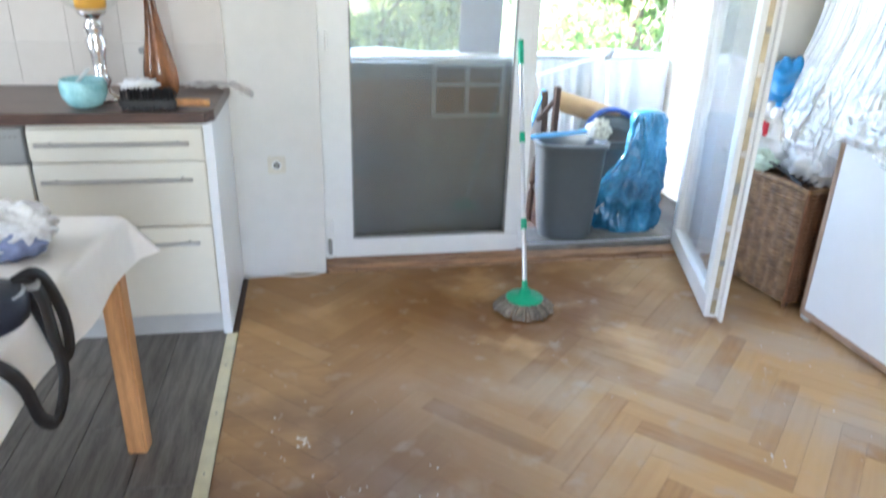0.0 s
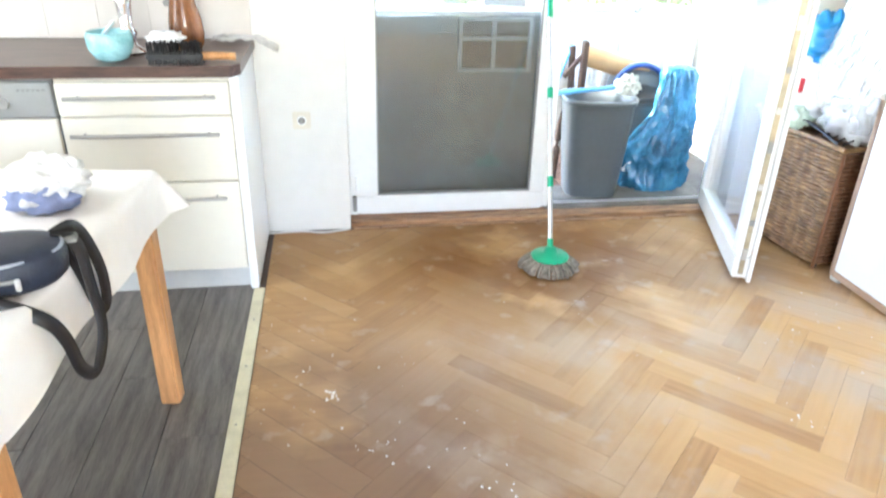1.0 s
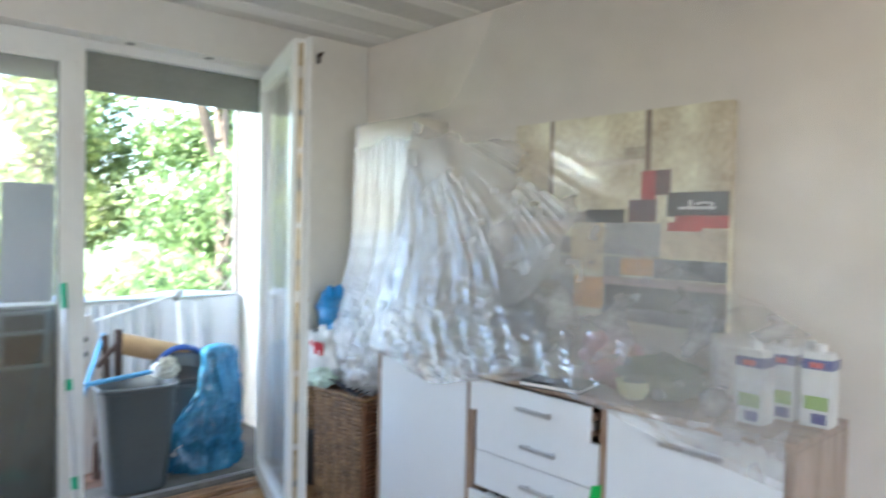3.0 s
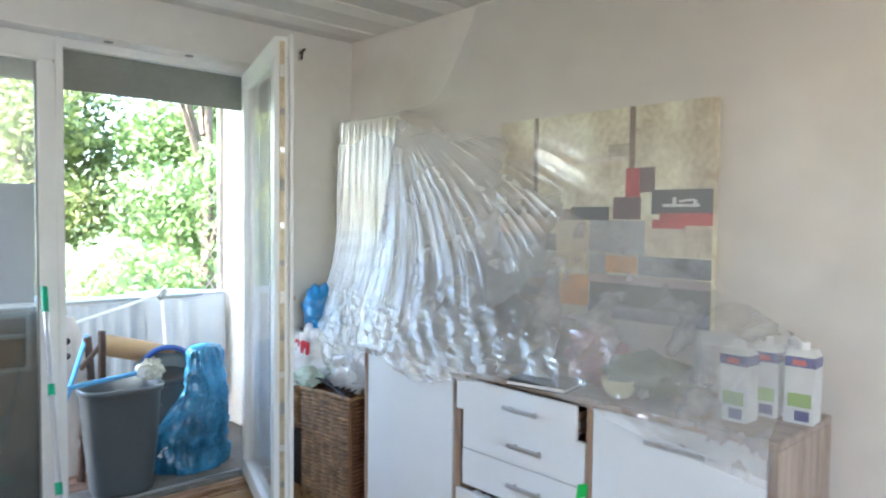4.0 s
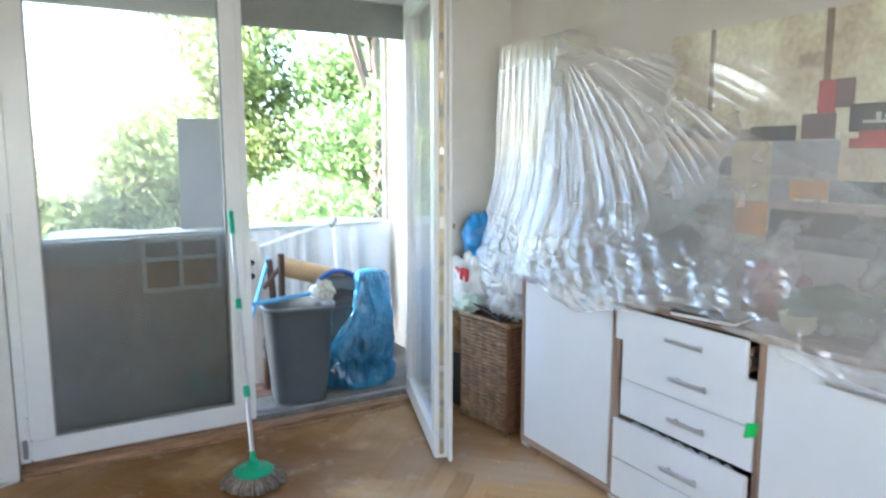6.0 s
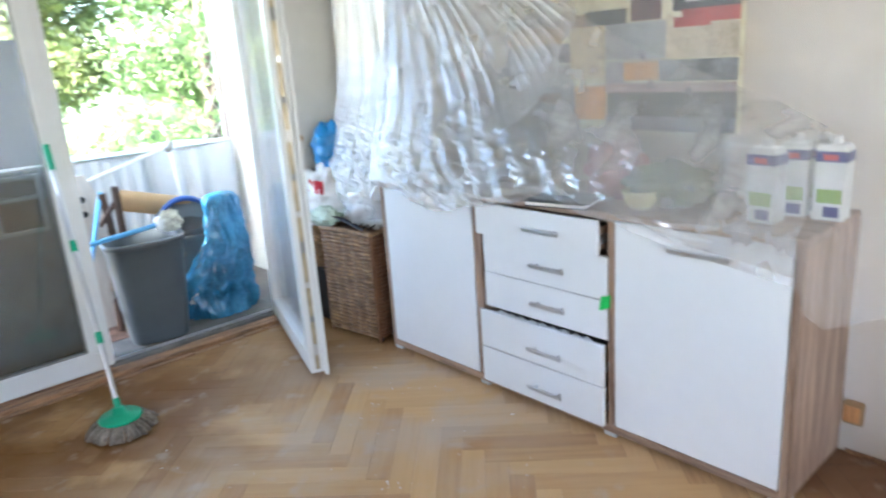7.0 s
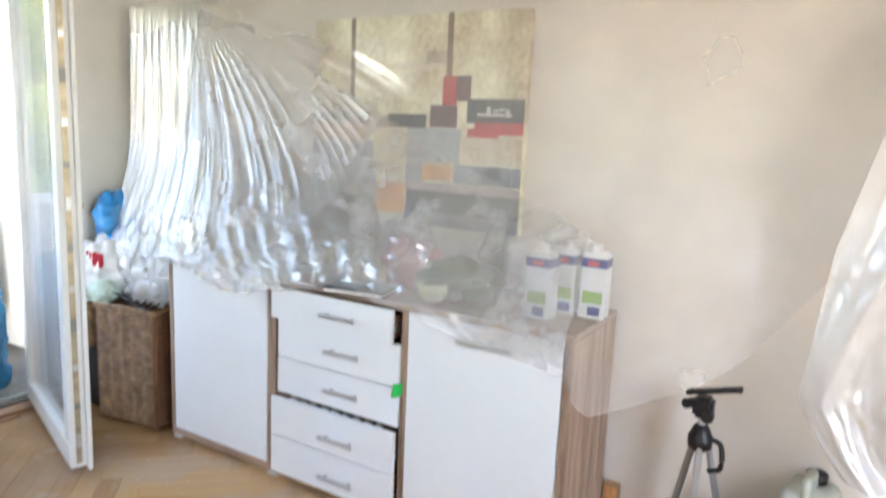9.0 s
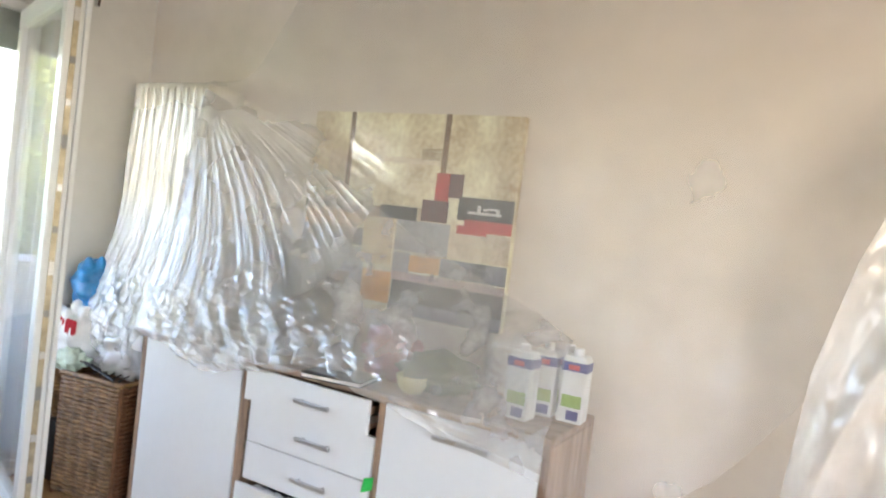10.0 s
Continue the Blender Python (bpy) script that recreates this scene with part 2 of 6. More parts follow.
def lathe(profile, sides=28, centre=(0, 0), bm=None, squash=None):
    """A turned shape from (radius, height) pairs."""
    made = bm or bmesh.new()
    rings = []
    for r, z in profile:
        rings.append([made.verts.new((centre[0] + r * math.cos(2 * math.pi * k / sides), centre[1] + r * math.sin(2 * math.pi * k / sides), z)) for k in range(sides)])
    for low, high in zip(rings, rings[1:]):
        for k in range(sides):
            made.faces.new((low[k], low[(k + 1) % sides], high[(k + 1) % sides], high[k]))
    if profile[0][0] > 1e-4:
        made.faces.new(rings[0][::-1])
    if profile[-1][0] > 1e-4:
        made.faces.new(rings[-1])
    return made


def super_ring(bm, hx, hy, z, power=4.0, n=32, cx=0.0, cy=0.0):
    out = []
    for k in range(n):
        a = 2 * math.pi * k / n
        c, s = math.cos(a), math.sin(a)
        out.append(bm.verts.new((cx + hx * math.copysign(abs(c) ** (2 / power), c), cy + hy * math.copysign(abs(s) ** (2 / power), s), z)))
    return out


def skin(bm, rings, cap_low=True, cap_high=True):
    for low, high in zip(rings, rings[1:]):
        n = len(low)
        for k in range(n):
            bm.faces.new((low[k], low[(k + 1) % n], high[(k + 1) % n], high[k]))
    if cap_low:
        bm.faces.new(rings[0][::-1])
    if cap_high:
        bm.faces.new(rings[-1])
    return bm


def sheet(fn, nu, nv, thick=0.0):
    """A grid surface from fn(u, v) for u, v in 0..1."""
    bm = bmesh.new()
    rows = [[bm.verts.new(fn(i / nu, j / nv)) for i in range(nu + 1)] for j in range(nv + 1)]
    for a, b in zip(rows, rows[1:]):
        for i in range(nu):
            bm.faces.new((a[i], a[i + 1], b[i + 1], b[i]))
    return bm


def tube(points, r, sides=8, bm=None, flat=1.0):
    """A bent bar through the points."""
    made = bm or bmesh.new()
    pts = [Vector(p) for p in points]
    rings = []
    side = Vector((0, 0, 1))
    for k, p in enumerate(pts):
        d = (pts[min(k + 1, len(pts) - 1)] - pts[max(k - 1, 0)]).normalized()
        s = d.cross(side)
        s = s.normalized() if s.length > 0.05 else d.orthogonal().normalized()
        t = d.cross(s).normalized()
        rings.append([made.verts.new(p + r * (math.cos(2 * math.pi * j / sides) * s + flat * math.sin(2 * math.pi * j / sides) * t)) for j in range(sides)])
    return skin(made, rings)


def curve_points(ctrl, n=40):
    """A smooth line through control points."""
    c = [Vector(p) for p in ctrl]
    c = [2 * c[0] - c[1], *c, 2 * c[-1] - c[-2]]
    out = []
    for k in range(n + 1):
        x = k / n * (len(c) - 3)
        i = min(int(x), len(c) - 4)
        t = x - i
        p0, p1, p2, p3 = c[i:i + 4]
        out.append(0.5 * (2 * p1 + (p2 - p0) * t + (2 * p0 - 5 * p1 + 4 * p2 - p3) * t * t + (3 * p1 - p0 - 3 * p2 + p3) * t ** 3))
    return out


def wob(x, y, z, s=1.0, seed=0.0):
    return noise.noise(Vector((x * s + seed, y * s - seed, z * s + 2 * seed)))


def crumpled(hx, hy, hz, seed, amount=0.25, n=44, m=26, fold=3.0, sharp=True):
    """A slack heap of cloth or film: a squashed ball with creases, flat below."""
    bm = bmesh.new()
    rings = []
    for j in range(1, m):
        th = math.pi * j / m
        ring = []
        for k in range(n):
            a = 2 * math.pi * k / n
            d = Vector((math.cos(a) * math.sin(th), math.sin(a) * math.sin(th), -math.cos(th)))
            f = wob(*d, fold, seed)
            g = wob(*d, fold * 2.7, seed + 5)
            c = (abs(f) * 1.6 - 0.35) if sharp else f
            r = 1 + amount * (c + 0.55 * abs(g) * (1 if sharp else 0.5))
            p = d * r
            ring.append(bm.verts.new((p.x * hx, p.y * hy, max(p.z, -0.86) * hz + hz * 0.86)))
        rings.append(ring)
    return skin(bm, rings)


def structure(name, bm, material, label="", category="", smooth=False):
    return tagged(part(name, bm, material, None, "", smooth), label, category or name.split("_")[0], "", "structure")


# ---- the room's shell ----
X0, X1, Y0, Y1, TOP = -2.6, 2.42, -2.6, 3.285, 2.40
OP0, OP1, OPTOP = -0.065, 1.90, 2.19  # the balcony opening

floor = structure("floor", box(X0 - 0.2, X1 + 0.1, Y0 - 0.2, 3.42, -0.2, -0.012), DARK_WOOD, "worn herringbone parquet floor with plaster dust", "floor")
wn_bm = box(X0 - 0.1, OP0, Y1, Y1 + 0.27, 0, TOP)
box(OP1, X1 + 0.1, Y1, Y1 + 0.27, 0, TOP, bm=wn_bm)
box(OP0, OP1, Y1, Y1 + 0.27, OPTOP, TOP, bm=wn_bm)
wall_n = structure("wall_north", wn_bm, WALL, "white painted plaster wall round the balcony opening", "wall")
wall_e = structure("wall_east", box(X1, X1 + 0.1, Y0, Y1, 0, TOP), WALL_EAST, "off-white plaster wall tinted with warm light, behind plastic film", "wall")
ww = box(X0 - 0.1, X0, Y0, 1.2, 0, TOP)
box(X0 - 0.1, X0, 2.6, Y1, 0, TOP, bm=ww), box(X0 - 0.1, X0, 1.2, 2.6, 0, 0.95, bm=ww), box(X0 - 0.1, X0, 1.2, 2.6, 2.15, TOP, bm=ww)
# Added out of view: blocks sun and sky, the area lamp replaces them.
structure("window_blind", box(X0 - 0.16, X0 - 0.12, 1.1, 2.7, 0.9, 2.2), WALL, "unseen pale blind added to shut daylight out of the kitchen window", "blind")
structure("wall_west", ww, WALL, "white plaster wall", "wall")
# The unseen opening in this wall is made for the fill lamp.
wsb = box(X0 - 0.1, -1.05, Y0 - 0.1, Y0, 0, TOP)
box(0.65, X1 + 0.1, Y0 - 0.1, Y0, 0, TOP, bm=wsb), box(-1.05, 0.65, Y0 - 0.1, Y0, 0, 0.8, bm=wsb), box(-1.05, 0.65, Y0 - 0.1, Y0, 2.2, TOP, bm=wsb)
structure("wall_south", wsb, WALL, "white plaster wall", "wall")
ceil_bm = box(X0 - 0.1, X1 + 0.1, Y0 - 0.1, Y1 + 0.27, TOP, TOP + 0.15)
structure("ceiling", ceil_bm, CEIL, "plasterboard ceiling with pale filled joints", "ceiling")
bands = bmesh.new()
for k in range(9):
    yb = 3.1 - 0.34 * k
    box(0.9 + 0.1 * (k % 3), X1 - 0.02, yb - 0.07, yb + 0.06, TOP - 0.006, TOP + 0.01, bm=bands)
structure("ceiling_joint", bands, PLASTER, "pale bands of joint filler on the ceiling", "trim")

# ---- balcony window, door leaf, threshold ----
FY = 3.40  # inner face of the frames


win = thing("window_1", "white plastic balcony window with clear glass", "window", kind="structure")
part("window_frame", box(-0.063, -0.02, FY - 0.03, FY + 0.07, 0.035, OPTOP, 0.004), UPVC, win)
part("window_frame", box(-0.02, 0.93, FY, FY + 0.07, 2.135, OPTOP, 0.004), UPVC, win)
part("window_frame", box(0.955, 1.88, FY + 0.01, FY + 0.07, 2.15, OPTOP, 0.004), UPVC, win)
part("window_frame", box(1.845, 1.898, FY - 0.02, FY + 0.07, 0.035, OPTOP, 0.004), UPVC, win)
part("mullion", box(0.925, 0.96, FY - 0.005, FY + 0.07, 0.035, OPTOP, 0.004), UPVC, win)
sash = part("sash", box(-0.02, 0.925, FY - 0.012, FY + 0.045, 0.028, 0.125, 0.006), UPVC, win)
part("sash_bar", box(-0.02, 0.925, FY - 0.012, FY + 0.045, 2.075, 2.14, 0.006), UPVC, sash)
part("sash_bar", box(-0.02, 0.075, FY - 0.012, FY + 0.045, 0.125, 2.075, 0.006), UPVC, sash)
part("sash_bar", box(0.855, 0.925, FY - 0.012, FY + 0.045, 0.125, 2.075, 0.006), UPVC, sash)
bead = box(0.075, 0.855, FY - 0.002, FY + 0.02, 0.125, 0.133)
box(0.075, 0.083, FY - 0.002, FY + 0.02, 0.133, 2.067, bm=bead), box(0.847, 0.855, FY - 0.002, FY + 0.02, 0.133, 2.067, bm=bead)
part("bead", bead, SEAL, sash, "grey glazing seal")
part("pane", box(0.083, 0.847, FY + 0.012, FY + 0.02, 0.133, 0.984), LOW_GLASS, win, "hazy lower window glass").visible_shadow = False
pane = part("pane", box(0.083, 0.847, FY + 0.012, FY + 0.02, 0.985, 2.07), DUSTY_GLASS, win, "dusty window glass")
pane.visible_shadow = False
for zz in (0.2, 1.08):
    part("hinge", rod((-0.028, FY - 0.035, zz - 0.04), (-0.028, FY - 0.035, zz + 0.04), 0.008), UPVC, win, "small window hinge")
part("corner_latch", box(-0.05, -0.03, FY - 0.05, FY - 0.015, 0.06, 0.14, 0.004), SEAL, win, "tarnished corner hinge")

sill = thing("threshold", "stained wooden threshold with a pale metal sill", "threshold", kind="structure")
part("threshold_board", box(-0.06, 1.9, Y1 + 0.02, FY - 0.01, -0.01, 0.022, 0.004), TRIM_WOOD, sill)
part("sill_strip", box(0.94, 1.89, FY - 0.008, FY + 0.30, -0.005, 0.034, 0.004), mat("worn_sill", (0.17, 0.16, 0.145), 0.6, vary=0.35, scale=9), sill, "worn pale sill")
part("sill_rail", box(0.96, 1.845, FY + 0.03, FY + 0.045, 0.034, 0.045, 0.002), ALU, sill)
part("sill_base", box(-0.06, 0.95, FY - 0.008, FY + 0.15, -0.01, 0.026), TRIM_WOOD, sill)
rim = bmesh.new()
for k in range(14):
    xa = -0.05 + 0.135 * k
    box(xa, xa + 0.128, Y1 - 0.012 + 0.004 * math.sin(k * 2.3), Y1 + 0.018, -0.008, 0.003 + 0.003 * math.sin(k * 1.7), bm=rim)
part("edge_strip", rim, TRIM_WOOD, sill, "rough dark edge of the parquet")

shut = thing("roller_shutter", "half-raised grey roller shutter outside the window", "shutter", kind="structure")
for k in range(4):
    part("slat", box(0.0, 0.925, FY + 0.085, FY + 0.098, 1.995 + 0.047 * k, 2.0418 + 0.047 * k, 0.0012), SHUTTER, shut)
    part("slat", box(0.96, 1.86, FY + 0.085, FY + 0.098, 1.975 + 0.05 * k, 2.0248 + 0.05 * k, 0.0012), SHUTTER, shut)

leaf = thing("door_1", "open white glazed balcony door leaf", "door", kind="structure", at=pose(1.834, FY - 0.01, 0, 0, 0, 180 + math.degrees(math.atan2(3.39 - 2.545, 1.834 - 1.553))))
LW, LZ0, LZ1 = 0.89, 0.03, 2.145


def leaf_bar(x0, x1, z0, z1, name="door_rail"):
    bm = box(x0, x1, -0.03, 0.03, z0, z1, 0.005)
    return part(name, bm, UPVC, leaf)


leaf_bar(0, LW, LZ0, LZ0 + 0.1), leaf_bar(0, LW, LZ1 - 0.085, LZ1)
leaf_bar(0, 0.075, LZ0 + 0.1, LZ1 - 0.085, "door_stile"), leaf_bar(LW - 0.08, LW, LZ0 + 0.1, LZ1 - 0.085, "door_stile")
dp = part("pane", box(0.075, LW - 0.08, -0.006, 0.006, LZ0 + 0.1, LZ1 - 0.085), DOOR_GLASS, leaf, "door glass with a pale reflection set into its haze")
dp.visible_shadow = False
part("rebate", box(LW - 0.03, LW + 0.02, 0.0305, 0.047, LZ0 - 0.012, LZ1 + 0.01, 0.004), UPVC, leaf, "overlapping edge of the door leaf")
part("lock_strip", box(LW + 0.0005, LW + 0.004, -0.008, 0.012, LZ0 + 0.02, LZ1 - 0.02), mat("lock_strip_brass", (0.42, 0.36, 0.25), 0.45, metal=0.6, vary=0.3, scale=20), leaf, "tarnished lock strip")
for k in range(13):
    zz = 0.12 + 0.155 * k
    part("lock_bolt", box(LW + 0.004, LW + 0.013, -0.008, 0.011, zz, zz + (0.05 if k % 3 == 0 else 0.025), 0.002), SEAL if k % 2 else STEEL, leaf)
part("seal", box(LW - 0.012, LW - 0.0005 + 0.001, 0.047, 0.051, LZ0, LZ1), SEAL, leaf)

# ---- balcony and garden ----
CONC = mat("balcony_floor", (0.12, 0.11, 0.10), 0.8, vary=0.2, scale=6, bump=0.2)
structure("balcony_floor", box(-2.5, 2.6, Y1 + 0.28, 4.75, -0.25, -0.02), CONC, "grey balcony floor slab", "floor")
tiles = thing("balcony_tiles", "reddish loose tiles on the balcony floor", "tiles", kind="structure")
TILE = mat("terracotta_tile", (0.20, 0.12, 0.09), 0.8, vary=0.2, scale=9, random=0.2)
tile_mesh = mesh_of(box(-0.047, 0.047, -0.047, 0.047, -0.02, -0.006, 0.003))
tile_mesh.materials.append(TILE)
for i in range(10):
    for j in range(10):
        o = new("tile", tile_mesh)
        o.parent = tiles
        o.location = (0.92 + 0.1 * i, 3.77 + 0.1 * j, 0.002 * math.sin(i * 3 + j * 5))
pier_bm = box(2.27, 2.55, 3.56, 4.7, -0.2, 2.6)
structure("balcony_pier", pier_bm, PLASTER, "white rendered balcony side wall", "wall")
# Slab added out of view; it holds sky light off the balcony.
structure("balcony_roof", box(-2.5, 2.55, Y1 + 0.28, 4.75, 2.55, 2.7), PLASTER, "unseen slab added above the balcony to shade it", "ceiling")
structure("balcony_parapet", box(-2.5, 2.27, 4.62, 4.70, -0.2, 0.80), OLD_WHITE_WOOD, "balcony parapet behind hanging cloth", "parapet")
rail = thing("balcony_rail", "white metal balcony handrail", "railing", kind="structure")
part("handrail", box(-2.5, 2.26, 4.58, 4.68, 0.83, 0.87, 0.01), WHITE, rail)


def drape(x0, x1, y, z0, z1, seed, folds=9, amp=0.022):
    def fn(u, v):
        x = x0 + (x1 - x0) * u
        f = math.sin(u * folds * 2 * math.pi + 1.3 * math.sin(u * 9 + seed)) * (0.35 + 0.65 * v)
        return (x + 0.01 * wob(x, v, seed, 3), y - 0.02 - amp * f - 0.03 * v, z1 - (z1 - z0) * v + 0.012 * math.sin(u * 6 + seed))
    return sheet(fn, 90, 14)


cloth = thing("hanging_cloth", "pleated white cloth hung over the balcony parapet", "cloth")
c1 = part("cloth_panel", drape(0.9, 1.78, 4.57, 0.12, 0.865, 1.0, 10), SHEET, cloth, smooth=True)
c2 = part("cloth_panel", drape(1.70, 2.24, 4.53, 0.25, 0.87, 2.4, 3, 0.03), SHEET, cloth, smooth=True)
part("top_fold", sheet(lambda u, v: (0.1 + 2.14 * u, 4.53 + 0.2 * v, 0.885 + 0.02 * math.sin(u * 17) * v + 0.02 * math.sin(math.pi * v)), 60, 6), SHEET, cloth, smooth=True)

rack = thing("drying_rack", "white folded drying rack against the parapet", "drying rack")
for a, b in (((1.12, 4.2, 0.78), (1.78, 4.45, 0.91)), ((1.12, 4.2, 0.78), (1.1, 4.28, 0.0)), ((1.78, 4.45, 0.91), (1.82, 4.4, 0.0)), ((1.15, 4.3, 0.72), (1.35, 4.3, 0.05))):
    part("rack_bar", rod(a, b, 0.009), WHITE, rack)
part("rack_joint", rod((1.76, 4.43, 0.88), (1.80, 4.45, 0.93), 0.02), SEAL, rack)

trel = thing("trellis", "expanding wooden trellis beside the balcony pier", "trellis")
TREL = mat("pale_trellis_wood", (0.45, 0.38, 0.33), 0.7, vary=0.15, scale=9)
for k in range(4):
    z = 0.84 + 0.2 * k
    part("lath", beam((2.09 + 0.012 * k, 4.63, z), (2.25, 4.60, z + 0.2), 0.013, 0.008), TREL, trel)
    part("lath", beam((2.25, 4.615, z), (2.10 + 0.012 * k, 4.645, z + 0.22), 0.013, 0.008), TREL, trel)
part("trellis_post", box(2.245, 2.268, 4.6, 4.64, -0.02, 2.5), TREL, trel)

panel_t = thing("leaning_panel", "dark grey board leaning on the balcony rail", "board")
part("board", beam((0.955, 4.57, 0.88), (0.95, 4.5, 1.58), 0.26, 0.02, 0.004), mat("dark_panel", (0.07, 0.075, 0.08), 0.5, vary=0.2, scale=7), panel_t)

screen = thing("privacy_panel", "grey-green board standing behind the lower window glass", "panel")
part("panel_board", box(-0.02, 0.93, FY + 0.14, FY + 0.16, -0.02, 0.985, 0.004), mat("grey_green_board", (0.044, 0.054, 0.046), 0.5, vary=0.2, scale=1.6, second=(0.075, 0.092, 0.083)), screen)
old = thing("old_window_sash", "small white window sash leaning behind the glass", "window sash")
# The sash's paint is set to an even dark grey.
OLDP = mat("dark_grey_sash_paint", (0.13, 0.15, 0.145), 0.7, vary=0.12)
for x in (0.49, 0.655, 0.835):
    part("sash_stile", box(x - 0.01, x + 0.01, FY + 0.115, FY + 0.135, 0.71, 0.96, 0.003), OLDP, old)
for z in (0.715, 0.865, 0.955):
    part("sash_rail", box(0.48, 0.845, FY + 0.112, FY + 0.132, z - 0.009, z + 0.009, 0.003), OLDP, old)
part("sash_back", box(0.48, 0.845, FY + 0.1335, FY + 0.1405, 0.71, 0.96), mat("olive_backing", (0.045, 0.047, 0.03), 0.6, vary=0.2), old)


def bin_body(hx, hy, h, taper, rim):
    bm = bmesh.new()
    prof = [(taper * 0.97, 0.0), (taper, 0.012), (1 - (1 - taper) * 0.45, h * 0.5), (0.97, h - 0.035), (1.0, h - 0.03), (1.0 + rim, h - 0.028), (1.0 + rim, h - 0.004), (1.0 + rim * 0.5, h), (0.965, h - 0.002), (0.95, h - 0.05), (taper * 0.93, 0.02)]
    rings = [super_ring(bm, hx * s, hy * s, z, 3.6, 36) for s, z in prof]
    return skin(bm, rings)


bin1 = thing("waste_bin", "open grey plastic waste bin on the balcony sill", "bin", at=pose(1.25, 3.60, 0.036, 0, 0, -8))
part("bin_shell", bin_body(0.187, 0.15, 0.53, 0.76, 0.035), BIN, bin1, smooth=True)
bin2 = thing("swing_lid_bin", "grey plastic bin with a blue swing lid", "bin", at=pose(1.585, 3.90, -0.02, 0, 0, -10))
part("bin_shell", bin_body(0.165, 0.14, 0.50, 0.75, 0.03), BIN, bin2, smooth=True)


def bin_hood():
    bm = bmesh.new()
    rings = [super_ring(bm, 0.168 * s, 0.143 * s, z, 3.4, 32) for s, z in ((1, 0.501), (1.0, 0.515), (0.93, 0.58), (0.8, 0.64), (0.5, 0.675), (0.2, 0.685))]
    return skin(bm, rings)


hood = part("hood", bin_hood(), BIN, bin2, smooth=True)
part("flap", sheet(lambda u, v: (-0.125 + 0.25 * u, -0.147 + 0.07 * v - 0.02 * math.sin(math.pi * u), 0.535 + 0.115 * v), 10, 6), BLACK, hood, "dark flap opening")
part("lid_arch", tube([(-0.15 * math.cos(math.pi * k / 14), -0.085, 0.545 + 0.155 * math.sin(math.pi * k / 14)) for k in range(15)], 0.022, flat=0.7), BLUE, hood, "dark blue arched lid edge", True)


def sack_shape(hx, hy, h, seed, lean=0.1):
    """A slack sack: a full bulge below, a limp folded-over tail above it."""
    bm = bmesh.new()
    rings = []
    for j in range(71):
        v = j / 70
        w = float(np.interp(v, (0, 0.04, 0.15, 0.36, 0.52, 0.62, 0.8, 0.93, 0.98, 1), (0.84, 0.95, 1, 0.92, 0.66, 0.56, 0.48, 0.47, 0.38, 0.08)))
        cx = float(np.interp(v, (0, 0.3, 0.6, 1), (0, 0.0, 0.085, 0.065 + lean * 0.2)))
        ring = []
        for k in range(120):
            a = 2 * math.pi * k / 120
            c, q = math.cos(a), math.sin(a)
            big = wob(c, q, v * 1.6, 1.3, seed)
            ridge = 0.5 - abs(wob(c * 1.6 + v, q * 1.6, v * 2.6, 1.9, seed + 3))
            fine = 0.5 - abs(wob(c * 3, q * 3, v * 5 + c, 2.4, seed + 8))
            tail = min(1, max(0, (v - 0.45) * 5))
            pleat = 0.5 - abs(math.sin(a * 3.5 + 4 * v + 2 * big))
            r = w * (1 + 0.16 * big + 0.42 * ridge + 0.22 * fine + 0.22 * tail * pleat) * 0.92
            ring.append(bm.verts.new((hx * r * c + cx, hy * r * q + 0.03 * v, h * v + 0.012 * ridge * (v < 0.9))))
        rings.append(ring)
    return skin(bm, rings)


sk = thing("rubbish_sack", "slack translucent blue rubbish sack on the balcony", "rubbish sack", at=pose(1.655, 3.69, 0.0, 0, 0, 0))
part("sack", sack_shape(0.198, 0.125, 0.70, 3.3), SACK, sk, smooth=True)
part("torn_edge", sheet(lambda u, v: (-0.205 + 0.035 * u + 0.01 * math.sin(v * 9), -0.05 - 0.02 * v, 0.12 + 0.05 * v + 0.02 * u), 6, 8), WHITE_BAG, sk, "pale torn corner of the sack", True)
part("rim", tube([(0.19 * math.copysign(abs(math.cos(a)) ** 0.55, math.cos(a)), 0.155 * math.copysign(abs(math.sin(a)) ** 0.55, math.sin(a)), 0.526) for a in [2 * math.pi * k / 48 + 0.01 for k in range(49)]], 0.007, 6), mat("pale_bin_rim", (0.2, 0.22, 0.24), 0.35), bin1, "rolled rim", True)
part("grip_lug", box(0.17, 0.197, -0.03, 0.03, 0.36, 0.40, 0.005), BIN, bin1)

roll = thing("cardboard_roll", "brown cardboard roll lying across the bins", "cardboard roll")
rb = rod((1.29, 3.98, 0.705), (1.62, 3.86, 0.615), 0.058, sides=28)
part("roll", rb, CARD, roll, smooth=False)
legs = thing("chair_frame", "dark wooden upturned chair legs behind the bin", "chair")
part("leg", beam((1.24, 3.86, -0.02), (1.245, 3.86, 0.80), 0.042, 0.03, 0.004), DARK_WOOD, legs)
part("leg", tube(curve_points([(1.16, 3.95, -0.02), (1.175, 3.95, 0.3), (1.215, 3.95, 0.5), (1.2, 3.95, 0.76)], 16), 0.02), DARK_WOOD, legs)
part("cross_rail", beam((1.15, 3.9, 0.60), (1.26, 3.88, 0.74), 0.05, 0.02, 0.004), DARK_WOOD, legs)
bar = thing("blue_pole", "pale blue flat plastic bar leaning behind the bin", "pole")
part("bar", beam((1.02, 3.92, 0.25), (1.20, 3.96, 0.77), 0.035, 0.012, 0.003), PALE_BLUE, bar)
